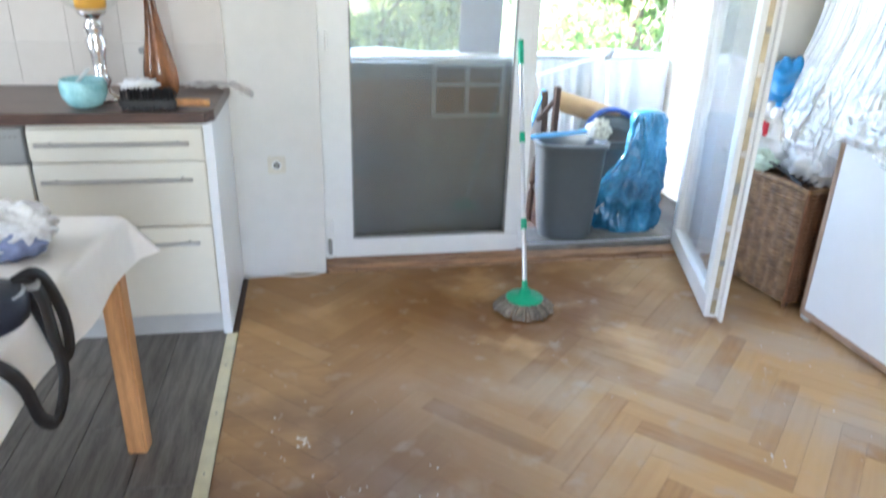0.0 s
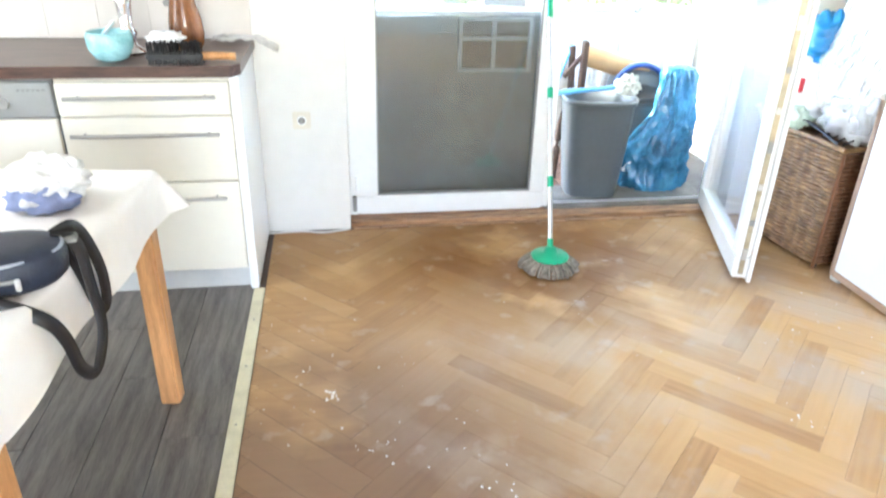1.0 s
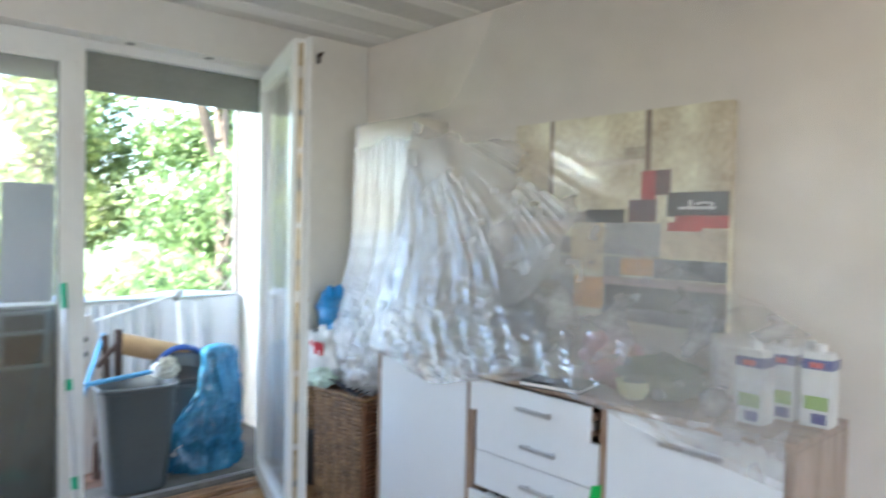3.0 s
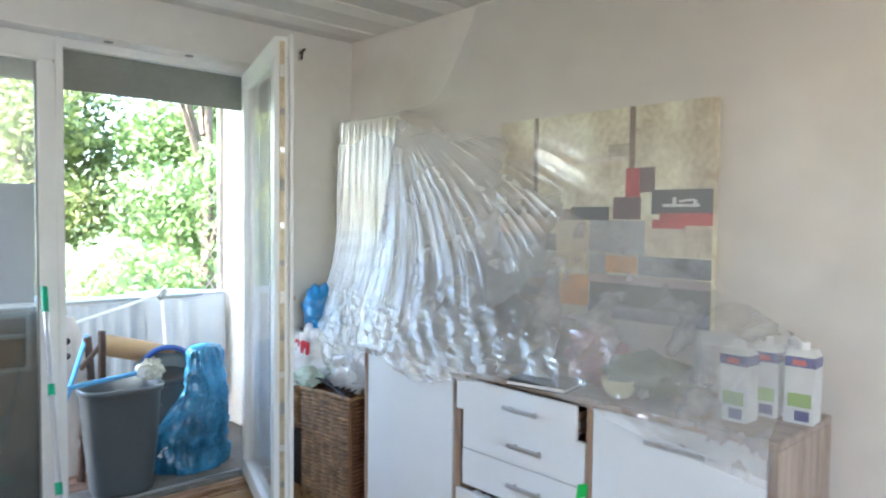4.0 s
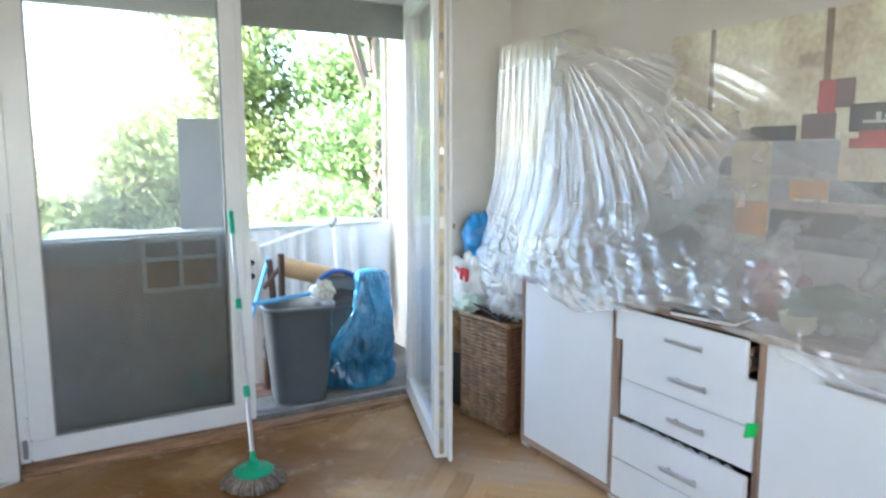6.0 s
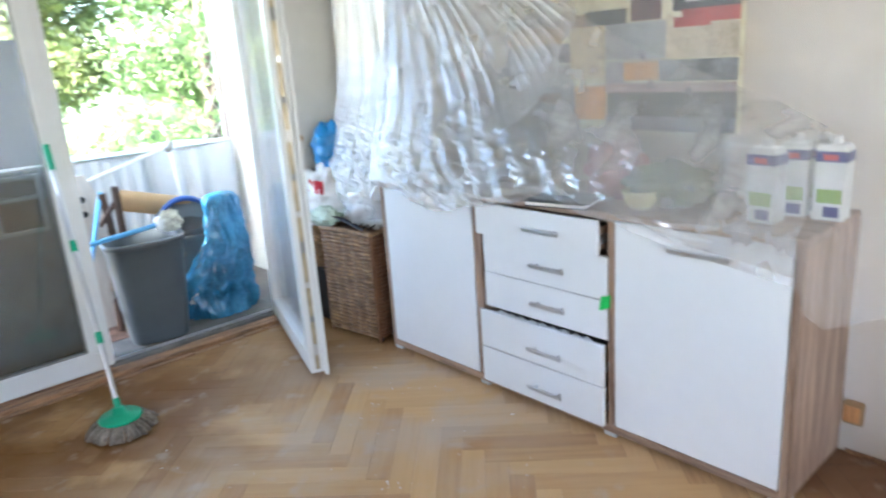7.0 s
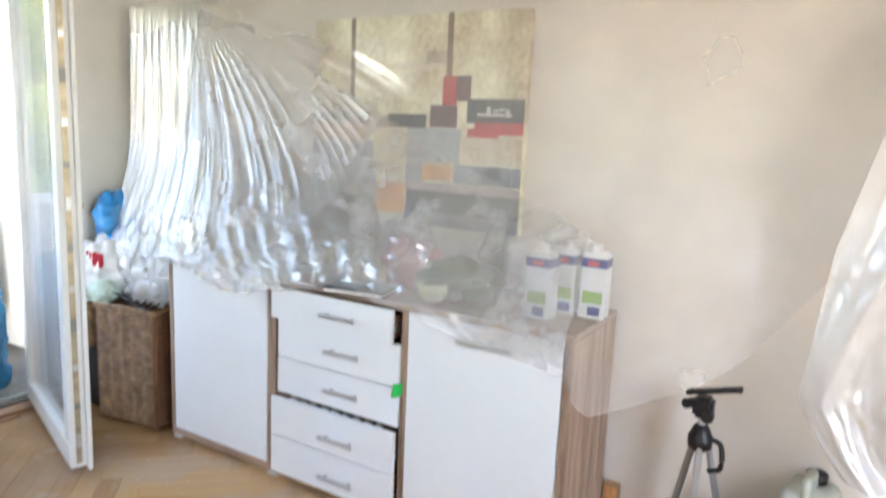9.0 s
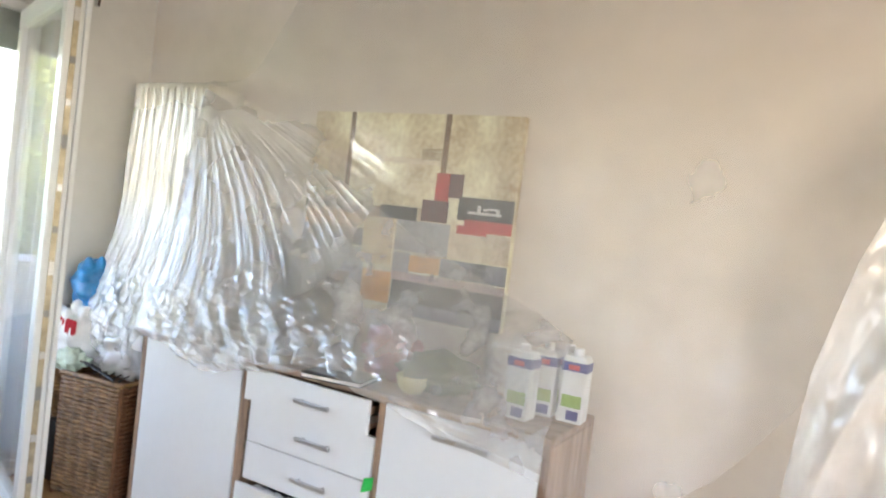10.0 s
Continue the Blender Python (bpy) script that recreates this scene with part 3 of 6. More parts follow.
part("foot_bar", beam((1.02, 3.92, -0.02), (1.02, 3.92, 0.26), 0.03, 0.012, 0.003), PALE_BLUE, bar)
iron = thing("ironing_board", "pale wooden board with round holes standing on edge", "board")
part("board", skin(bmesh_rings := bmesh.new(), [super_ring(bmesh_rings, w, 0.012, z, 5, 20, 1.115, 4.06) for z, w in ((-0.02, 0.10), (0.3, 0.12), (0.55, 0.12), (0.74, 0.09), (0.86, 0.05))]), OLD_WHITE_WOOD, iron)
for zz in (0.73, 0.65):
    part("hole", rod((1.125, 4.050, zz), (1.125, 4.046, zz), 0.018, sides=16), BLACK, iron, "dark round hole")
scrub = thing("scrubbing_brush", "blue-handled white scrubbing brush lying over the bin", "brush")
part("handle", rod((0.98, 3.53, 0.595), (1.33, 3.56, 0.618), 0.012), PALE_BLUE, scrub)
part("brush_block", box(1.315, 1.365, 3.53, 3.59, 0.592, 0.655, 0.01), WHITE, scrub)
part("bristles", crumpled(0.05, 0.045, 0.055, 4.2, 0.4, 30, 18, 6), mat("dirty_bristle", (0.5, 0.5, 0.44), 0.9, vary=0.3, scale=40), scrub).location = (1.39, 3.56, 0.575)

# ---- garden ----
GRASS = mat("lawn", (0.08, 0.12, 0.03), 0.9, vary=0.4, scale=0.5)
structure("ground", box(-400, 400, 4.76, 800, -3.3, -3.2), GRASS, "green lawn below the balcony", "ground")
LEAF = mat("sunlit_leaves", (0.12, 0.19, 0.07), 0.6, vary=0.25, scale=0.7, island=0.35, second=(0.16, 0.24, 0.09))
LEAF2 = mat("yellow_green_leaves", (0.19, 0.24, 0.08), 0.6, vary=0.3, scale=0.7, island=0.4, second=(0.24, 0.28, 0.11))
for leafy in (LEAF, LEAF2):
    ln, ll = leafy.node_tree.nodes, leafy.node_tree.links
    glow, both, body = ln.new("ShaderNodeBsdfTranslucent"), ln.new("ShaderNodeMixShader"), ln["Principled BSDF"]
    ll.new(body.inputs["Base Color"].links[0].from_socket, glow.inputs[0])
    both.inputs[0].default_value = 0.35
    ll.new(body.outputs[0], both.inputs[1]), ll.new(glow.outputs[0], both.inputs[2]), ll.new(both.outputs[0], ln["Material Output"].inputs[0])
BARK = mat("bark", (0.10, 0.075, 0.055), 0.9, vary=0.3, scale=6, bump=0.6)


def leaf_cloud(blobs, count, size, seed):
    """Many small leaves spread in uneven clumps."""
    rnd = np.random.RandomState(seed)
    verts, faces = [], []
    weights = np.array([b[3] ** 3 for b in blobs])
    pick = rnd.choice(len(blobs), count, p=weights / weights.sum())
    for k in pick:
        x, y, z, r = blobs[k]
        d = rnd.normal(size=3)
        d *= (rnd.rand() ** 0.4) * r / np.linalg.norm(d)
        c = np.array((x, y, z)) + d * (1, 1, 0.8)
        s = size * (0.6 + 0.8 * rnd.rand())
        a, b = rnd.normal(size=3), rnd.normal(size=3)
        a /= np.linalg.norm(a)
        b -= a * (a @ b)
        b /= np.linalg.norm(b)
        n = len(verts)
        verts += [tuple(c - a * s), tuple(c + b * s * 0.45 - a * 0.1 * s), tuple(c + a * s), tuple(c - b * s * 0.45 - a * 0.1 * s)]
        faces.append((n, n + 1, n + 2, n + 3))
    data = bpy.data.meshes.new("crown")
    data.from_pydata(verts, [], faces)
    return data


def tree(name, x, y, base, height, spread, seed, material, label, leaves=9000, size=0.09, low=0.3):
    rnd = np.random.RandomState(seed)
    t = thing(name, label, "tree")
    blobs = []
    part("trunk", rod((x, y, base), (x + 0.1, y, base + height * 0.75), 0.16, 0.05, 10), BARK, t)
    for k in range(15):
        a, q = rnd.rand() * 6.28, low + (1 - low) * rnd.rand()
        reach = spread * (0.45 + 0.55 * rnd.rand()) * (1.15 - 0.6 * q)
        tip = (x + reach * math.cos(a), y + reach * math.sin(a) * 0.8, base + height * q)
        part("limb", rod((x, y, base + height * q * 0.72), tip, 0.05, 0.012, 6), BARK, t)
        blobs.append((*tip, spread * (0.22 + 0.2 * rnd.rand())))
        blobs.append(((x + tip[0]) / 2, (y + tip[1]) / 2, tip[2] - 0.1, spread * (0.2 + 0.15 * rnd.rand())))
    crown = new("crown", leaf_cloud(blobs, leaves, size, seed))
    crown.data.materials.append(material)
    crown.parent = t
    return t


tree("birch", 4.5, 10.0, -3.2, 9.0, 2.6, 5, LEAF, "leafy green birch tree close to the balcony", 26000, 0.07, 0.2)
tree("maple", 1.2, 14.5, -3.2, 4.9, 3.0, 8, LEAF2, "yellow-green tree behind the balcony", 24000, 0.08, 0.3)
tree("maple", 3.4, 17.0, -3.2, 10.5, 3.2, 14, LEAF2, "tall yellow-green tree with gaps of sky", 16000, 0.1, 0.4)
tree("maple", 7.4, 14.0, -3.2, 8.5, 3.2, 9, LEAF, "tall dark green tree in the garden", 15000, 0.1, 0.15)
tree("maple", -3.5, 15.0, -3.2, 5.2, 3.4, 12, LEAF2, "pale green tree beyond the window", 12000, 0.1, 0.3)
hedge = new("far_hedge", leaf_cloud([(-14 + 2.0 * k, 24 + 2 * math.sin(k), -1.2 + 0.9 * math.sin(k * 1.7), 2.2) for k in range(22)], 16000, 0.16, 31))
hedge.data.materials.append(LEAF2)
tagged(hedge, "far sunlit hedge of pale green leaves", "hedge", "", "stuff")

# ---- sideboard ----
SX, SY0, SY1, SH, SB = 2.005, 0.715, 2.555, 0.82, 2.395
side = thing("sideboard", "walnut and white sideboard with half-open drawers", "sideboard")
FACE = SX - 0.016  # the frame stands flush with the doors
part("side_panel", box(FACE, SB, SY0, SY0 + 0.026, 0.02, SH - 0.025, 0.002), WALNUT, side)
part("side_panel", box(FACE, SB, SY1 - 0.026, SY1, 0.02, SH - 0.025, 0.002), WALNUT, side)
part("top_board", box(FACE - 0.002, SB, SY0, SY1, SH - 0.024, SH, 0.003), WALNUT_H, side)
part("base_board", box(FACE, SB, SY0 + 0.0265, SY1 - 0.0265, 0.02, 0.049), WALNUT_H, side)
part("back_panel", box(SB - 0.008, SB, SY0 + 0.0265, SY1 - 0.0265, 0.0495, SH - 0.025), WALNUT, side)
for y0, y1 in ((1.303, 1.327), (1.921, 1.961)):
    part("divider", box(FACE + 0.001, SB - 0.01, y0, y1, 0.0495, SH - 0.025), WALNUT, side)
for y in (SY0 + 0.004, SY1 - 0.054, 1.3, 1.92):
    part("foot", box(FACE + 0.004, FACE + 0.07, y, y + 0.05, 0.0, 0.021, 0.003), PLINTH, side, "small grey foot")


def bar_handle(parent, x, y, z, length=0.16):
    h = part("handle", box(x - 0.03, x - 0.020, y - length / 2, y + length / 2, z - 0.008, z + 0.008, 0.003), ALU, parent, "brushed metal bar handle")
    for dy in (-0.055, 0.055):
        part("handle_post", rod((x - 0.022, y + dy, z), (x, y + dy, z), 0.005, sides=8), ALU, h)


dl = part("door", box(SX - 0.018, SX - 0.001, 1.9635, SY1 - 0.0285, 0.0515, SH - 0.027, 0.002), BOARD_WHITE, side)
bar_handle(dl, SX - 0.018, 2.16, 0.755)
dr = part("door", box(SX - 0.018, SX - 0.001, SY0 + 0.0285, 1.3005, 0.0515, SH - 0.027, 0.002), BOARD_WHITE, side)
bar_handle(dr, SX - 0.018, 1.0, 0.735, 0.2)
# front: low, high, how far it is pulled out, its two ends, the handle's height
for z0, z1, out, ya, yb, hz in ((0.672, 0.793, 0.028, 1.350, 1.914, 0.730), (0.513, 0.666, 0.0, 1.330, 1.906, 0.586), (0.368, 0.509, 0.0, 1.330, 1.908, 0.438), (0.201, 0.356, 0.026, 1.331, 1.917, 0.264), (0.046, 0.197, 0.026, 1.331, 1.917, 0.109)):
    x = SX - out
    d = part("drawer_front", box(x - 0.018, x, ya, yb, z0, z1, 0.002), BOARD_WHITE, side)
    bar_handle(d, x - 0.018, 1.575, hz)
    bx = box(x + 0.0005, x + 0.3, 1.362, 1.372, z0 + 0.015, z1 - 0.03)
    box(x + 0.0005, x + 0.3, 1.888, 1.898, z0 + 0.015, z1 - 0.03, bm=bx), box(x + 0.0005, x + 0.3, 1.372, 1.888, z0 + 0.015, z0 + 0.022, bm=bx)
    part("drawer_box", bx, WALNUT, d, "walnut drawer box")
    part("runner", box(x + 0.004, x + 0.28, 1.347, 1.358, z0 + 0.04, z0 + 0.065), STEEL, d, "metal drawer runner")
    if 0.3 < z1 < 0.4:
        # Plain black block that makes the gap above this drawer dark.
        part("black_block", box(x + 0.02, x + 0.28, 1.4, 1.87, z0 + 0.03, z1 - 0.03, 0.008), BLACK, d, "plain black block inside the drawer")
        for k in range(9):
            part("paper_scrap", beam((x + 0.012, 1.40 + 0.05 * k, z1 - 0.012 + 0.003 * (k % 3)), (x + 0.02, 1.43 + 0.052 * k, z1 - 0.004 - 0.002 * (k % 2)), 0.018, 0.002), WHITE_BAG, d, "pale paper scrap")
tp = thing("tape_scrap", "small scrap of green tape on the drawer edge", "tape")
part("tape", sheet(lambda u, v: (SX - 0.022 - 0.008 * math.sin(u * 5) * v, 1.352 - 0.04 * u + 0.008 * v, 0.525 - 0.05 * v + 0.014 * u), 5, 5), mat("green_tape", (0.02, 0.55, 0.10), 0.5), tp)

# ---- the tall shelf, the picture and the things under the film ----
tall = thing("tall_shelf", "tall cream ribbed shelf wrapped in plastic film", "shelf")
CREAMY = mat("cream_lacquer", (0.70, 0.66, 0.54), 0.5, vary=0.06)
part("shelf_side", box(2.20, X1 - 0.004, 2.575, 2.595, 0, 1.89), CREAMY, tall)
part("shelf_side", box(2.20, X1 - 0.004, 3.02, 3.04, 0, 1.89), CREAMY, tall)
part("shelf_back", box(X1 - 0.012, X1 - 0.004, 2.595, 3.02, 0, 1.89), CREAMY, tall)
part("shelf_top", box(2.20, X1 - 0.004, 2.575, 3.04, 1.89, 1.905, 0.002), CREAMY, tall)
for z in (0.05,):
    part("shelf_board", box(2.21, X1 - 0.012, 2.595, 3.02, z, z + 0.018), CREAMY, tall)
part("front_panel", box(2.203, 2.2095, 2.596, 3.019, 0.07, 1.888), CREAMY, tall)
for k in range(9):
    part("rib", box(2.192, 2.2, 2.60 + 0.047 * k, 2.622 + 0.047 * k, 1.70, 1.889, 0.003), CREAMY, tall)

PX = 2.375
pic = thing("canvas_painting", "abstract canvas in cream, red, black and orange blocks", "painting")
part("canvas", box(PX, X1 - 0.004, 1.10, 2.085, 1.03, 1.832, 0.004), mat("cream_crackled_paint", (0.68, 0.51, 0.29), 0.8, vary=0.3, scale=5, bump=1.0, bump_scale=14, second=(0.86, 0.76, 0.56)), pic)
CV = {"black": mat("paint_black", (0.03, 0.03, 0.035), 0.6, vary=0.4, scale=12), "red": mat("paint_red", (0.50, 0.03, 0.025), 0.6, vary=0.3, scale=9),
      "orange": mat("paint_orange", (0.78, 0.36, 0.07), 0.6, vary=0.15, scale=9), "grey": mat("paint_grey", (0.42, 0.43, 0.44), 0.7, vary=0.3, scale=7),
      "tan": mat("paint_tan", (0.66, 0.52, 0.31), 0.7, vary=0.2, scale=9), "slate": mat("paint_slate", (0.13, 0.145, 0.17), 0.7, vary=0.5, scale=8, second=(0.26, 0.28, 0.31)), "sand": mat("paint_sand", (0.58, 0.48, 0.34), 0.75, vary=0.2, scale=7, second=(0.72, 0.64, 0.50)),
      "plum": mat("paint_plum", (0.13, 0.05, 0.055), 0.65, vary=0.4, scale=9), "rose": mat("paint_rose", (0.46, 0.34, 0.31), 0.7, vary=0.3, scale=9), "white": mat("paint_white", (0.75, 0.74, 0.70), 0.7, vary=0.1), "brown": mat("paint_brown", (0.20, 0.13, 0.08), 0.7, vary=0.4, scale=10)}


def patch(u0, u1, v0, v1, key, lift):
    """A block of paint; u from the left edge, v from the top, both 0..1."""
    y1, y0 = 2.085 - u0 * 0.985, 2.085 - u1 * 0.985
    z1, z0 = 1.832 - v0 * 0.80, 1.832 - v1 * 0.80
    part("paint_block", box(PX - lift, PX + 0.002, y0, y1, z0, z1, 0.0015), CV[key], pic)


for p in ((0.20, 0.222, 0.0, 0.46, "brown", 0.003), (0.665, 0.69, 0.0, 0.30, "brown", 0.003), (0.10, 0.20, 0.20, 0.42, "sand", 0.002), (0.23, 0.66, 0.22, 0.25, "sand", 0.002),
          (0.655, 0.715, 0.286, 0.42, "red", 0.007), (0.71, 0.775, 0.285, 0.40, "plum", 0.005), (0.60, 0.72, 0.42, 0.525, "plum", 0.004), (0.0, 0.20, 0.455, 0.522, "black", 0.005), (0.2, 0.30, 0.465, 0.522, "brown", 0.004),
          (0.30, 0.42, 0.475, 0.53, "brown", 0.004), (0.40, 0.58, 0.465, 0.53, "black", 0.005), (0.765, 1.0, 0.39, 0.50, "black", 0.005), (0.80, 1.0, 0.495, 0.55, "red", 0.007), (0.77, 0.90, 0.525, 0.565, "red", 0.006),
          (0.01, 0.29, 0.524, 0.597, "orange", 0.007), (0.0, 0.325, 0.60, 0.69, "slate", 0.004), (0.33, 0.485, 0.53, 0.765, "tan", 0.006), (0.49, 0.74, 0.53, 0.685, "grey", 0.003),
          (0.74, 1.0, 0.557, 0.69, "sand", 0.0035), (0.573, 0.711, 0.70, 0.778, "orange", 0.007), (0.715, 1.0, 0.695, 0.785, "slate", 0.004), (0.49, 0.573, 0.69, 0.79, "grey", 0.003), (0.0, 0.345, 0.695, 0.80, "grey", 0.003),
          (0.35, 0.49, 0.80, 0.955, "orange", 0.007), (0.49, 1.0, 0.79, 0.83, "rose", 0.004), (0.50, 1.0, 0.83, 0.935, "black", 0.005), (0.49, 1.0, 0.935, 1.0, "slate", 0.004), (0.0, 0.345, 0.80, 0.99, "slate", 0.004), (0.06, 0.28, 0.83, 0.92, "brown", 0.005)):
    patch(*p)
for u0, u1, v0, v1 in ((0.81, 0.955, 0.455, 0.467), (0.85, 0.865, 0.425, 0.468), (0.875, 0.895, 0.437, 0.448), (0.93, 0.945, 0.437, 0.47), (0.895, 0.935, 0.433, 0.443)):
    patch(u0, u1, v0, v1, "white", 0.0075)
for k in range(6):
    patch(0.57, 0.68, 0.172 + 0.010 * k, 0.1755 + 0.010 * k, "brown", 0.004)

rnd = random.Random(4)


def heap(name, label, category, x, y, z, hx, hy, hz, seed, material, amount=0.35, fold=2.5):
    t = crumpled(hx, hy, hz, seed, amount, 40, 24, fold)
    o = part(name, t, material, None, "", True)
    o.location = (x, y, z)
    return tagged(o, label, category)


DARK_CLOTH = mat("dark_grey_cloth", (0.025, 0.027, 0.032), 0.8, vary=0.4, scale=9)
heap("folded_cloth", "dark grey crumpled cloth heaped on the sideboard", "cloth", 2.22, 1.95, SH, 0.12, 0.21, 0.19, 1.1, DARK_CLOTH)
heap("folded_cloth", "navy crumpled cloth on the sideboard", "cloth", 2.12, 1.98, SH, 0.08, 0.13, 0.055, 2.2, mat("navy_cloth", (0.03, 0.035, 0.09), 0.8, vary=0.4))
heap("pink_cloth", "dusty pink cloth bundle on the sideboard", "cloth", 2.22, 1.45, SH, 0.09, 0.10, 0.10, 3.7, mat("pink_cloth", (0.55, 0.24, 0.26), 0.8, vary=0.25))
heap("green_cloth", "dull green cloth bundle on the sideboard", "cloth", 2.2, 1.24, SH, 0.11, 0.14, 0.07, 4.9, mat("green_cloth", (0.20, 0.24, 0.16), 0.8, vary=0.3))
bowl = thing("yellow_bowl", "small pale yellow bowl on the sideboard", "bowl")
part("bowl", lathe([(0.03, SH), (0.05, SH + 0.02), (0.062, SH + 0.06), (0.058, SH + 0.062), (0.045, SH + 0.025), (0.0, SH + 0.015)], 24, (2.09, 1.27)), mat("pale_yellow_glaze", (0.70, 0.64, 0.34), 0.3), bowl, smooth=True)
pl = thing("potted_plant", "dark-leaved potted plant with red and yellow flowers", "plant")
part("pot", lathe([(0.06, SH), (0.085, SH + 0.13), (0.09, SH + 0.14), (0.075, SH + 0.135), (0.0, SH + 0.12)], 24, (2.28, 2.02)), mat("brown_pot", (0.2, 0.11, 0.07), 0.5), pl, smooth=True)
fol = new("foliage", leaf_cloud([(2.30, 2.14, SH + 0.26, 0.09), (2.30, 1.94, SH + 0.18, 0.08), (2.30, 2.12, SH + 0.28, 0.08), (2.31, 2.2, SH + 0.38, 0.06)], 700, 0.035, 17))
fol.data.materials.append(mat("dark_leaf", (0.03, 0.055, 0.03), 0.5, vary=0.3, island=0.4))
fol.parent = pl
for k, (dy, dz, m) in enumerate(((0.12, 0.36, RED), (0.05, 0.38, CV["orange"]), (0.16, 0.31, CV["orange"]), (0.2, 0.42, RED))):
    part("flower", lathe([(0.0, -0.01), (0.022, 0.0), (0.026, 0.012), (0.012, 0.016), (0.0, 0.013)], 12), m, pl, smooth=True).location = (2.27, 2.04 + dy, SH + dz)
vase = thing("dark_vase", "tall dark purple vase under the film", "vase")
part("vase", lathe([(0.05, SH), (0.07, SH + 0.1), (0.055, SH + 0.28), (0.03, SH + 0.42), (0.04, SH + 0.48), (0.03, SH + 0.475), (0.0, SH + 0.4)], 24, (2.3, 2.36)), mat("plum_glaze", (0.13, 0.06, 0.09), 0.4), vase, smooth=True)
mag = thing("magazine_stack", "small stack of pale magazines on the sideboard end", "magazines")
for k in range(4):
    part("magazine", box(2.03 + 0.004 * k, 2.2, 2.34 + 0.01 * (k % 2), 2.52, SH + 0.006 * k + 0.0005, SH + 0.006 * (k + 1), 0.001), SHEET if k % 2 else CV["grey"], mag)
book = thing("book", "thin dark hardback book jutting over the sideboard edge", "book", at=pose(1.985, 1.52, SH + 0.001, 0, 0, 12))
part("cover", box(-0.045, 0.13, -0.115, 0.115, 0, 0.004, 0.001), BLACK, book)
part("pages", box(-0.041, 0.127, -0.11, 0.112, 0.004, 0.016), CLOTH, book, "cream page block")
part("cover", box(-0.045, 0.13, -0.115, 0.115, 0.016, 0.02, 0.001), BLACK, book)

NAVYP = mat("carton_blue_print", (0.02, 0.03, 0.22), 0.45)
CART = mat("carton_white", (0.72, 0.74, 0.74), 0.45, vary=0.08)
LIME = mat("carton_green_print", (0.28, 0.45, 0.10), 0.5, vary=0.2)


def carton(x, y, turn):
    c = thing("milk_carton", "white drink carton with blue top and green print", "carton", "cartons on the sideboard", at=pose(x, y, SH, 0, 0, turn))
    part("carton_body", box(-0.036, 0.036, -0.042, 0.042, 0.0, 0.195, 0.003), CART, c)
    part("blue_band", box(-0.0367, 0.0367, -0.0427, 0.0427, 0.165, 0.197, 0.002), NAVYP, c)
    part("label_mark", box(-0.0375, -0.036, -0.018, 0.018, 0.172, 0.188), RED, c, "small red mark")
    part("print_block", box(-0.0372, -0.036, -0.035, 0.03, 0.05, 0.09, 0.0005), LIME, c, "green printed patch")
    part("print_block", box(-0.0372, -0.036, -0.03, 0.01, 0.01, 0.04, 0.0005), NAVYP, c)
    part("gable", skin(g := bmesh.new(), [super_ring(g, 0.036, 0.042, 0.197, 12, 16), super_ring(g, 0.03, 0.035, 0.215, 12, 16)]), CART, c)
    part("cap", rod((0, 0, 0.214), (0, 0, 0.238), 0.017, sides=18), WHITE, c, "white screw cap")
    return c


for x, y, turn in ((2.13, 0.888, -4), (2.25, 0.855, 4), (2.30, 0.80, -3), (2.25, 0.752, 3)):
    carton(x, y, turn)

# ---- wall fittings ----
sock = thing("wall_socket", "single cream wall socket", "socket", at=pose(-0.268, Y1, 0.545))
part("plate", box(-0.04, 0.04, -0.009, 0.0, -0.04, 0.04, 0.004), mat("cream_switch_plastic", (0.68, 0.64, 0.55), 0.4), sock)
part("socket_well", rod((0, -0.012, 0), (0, -0.0085, 0), 0.022, sides=24), UPVC, sock)
part("socket_core", rod((0, -0.0135, 0), (0, -0.0115, 0), 0.016, sides=20), SEAL, sock, "dark socket core")
for dx in (-0.008, 0.008):
    part("pin_hole", rod((dx, -0.0145, 0), (dx, -0.013, 0), 0.003, sides=8), BLACK, sock)
hook = thing("wall_hook", "dark curved metal hook on the wall", "hook")
part("plate", box(2.075, 2.1, Y1 - 0.004, Y1, 2.25, 2.31, 0.001), STEEL, hook)
part("hook_arm", tube(curve_points([(2.088, Y1 - 0.003, 2.29), (2.085, Y1 - 0.05, 2.30), (2.06, Y1 - 0.07, 2.285), (2.055, Y1 - 0.07, 2.24)], 18), 0.006), DARK_WOOD, hook)
for k, x in enumerate((1.13, 1.5)):
    h = thing("lintel_fixing", "small dark fixing hole under the lintel", "fixing", "fixings under the lintel")
    part("fixing", lathe([(0.022, OPTOP - 0.004), (0.018, OPTOP - 0.008), (0.0, OPTOP - 0.008)], 14, (x, Y1 + 0.05)), SEAL, h)
so2 = thing("wall_box", "open brown wall box low on the wall", "wall box")
part("box_body", box(X1 - 0.02, X1, 0.655, 0.715, 0.11, 0.19, 0.004), CARD, so2)
part("box_lid", box(X1 - 0.034, X1 - 0.029, 0.66, 0.71, 0.125, 0.18, 0.002), BEECH, so2)
dsw = thing("door_magnet", "small cream catch on the wall behind the bags", "wall catch")
part("catch", box(2.0, 2.05, Y1 - 0.02, Y1, 0.955, 0.985, 0.004), CARD, dsw)
structure("baseboard", box(X1 - 0.012, X1 - 0.0005, Y0, 0.70, 0.0, 0.012, 0.002), TRIM_WOOD, "thin rough edge where wall meets floor", "baseboard")
cable = thing("thin_cable", "thin white cable along the wall foot", "cable")
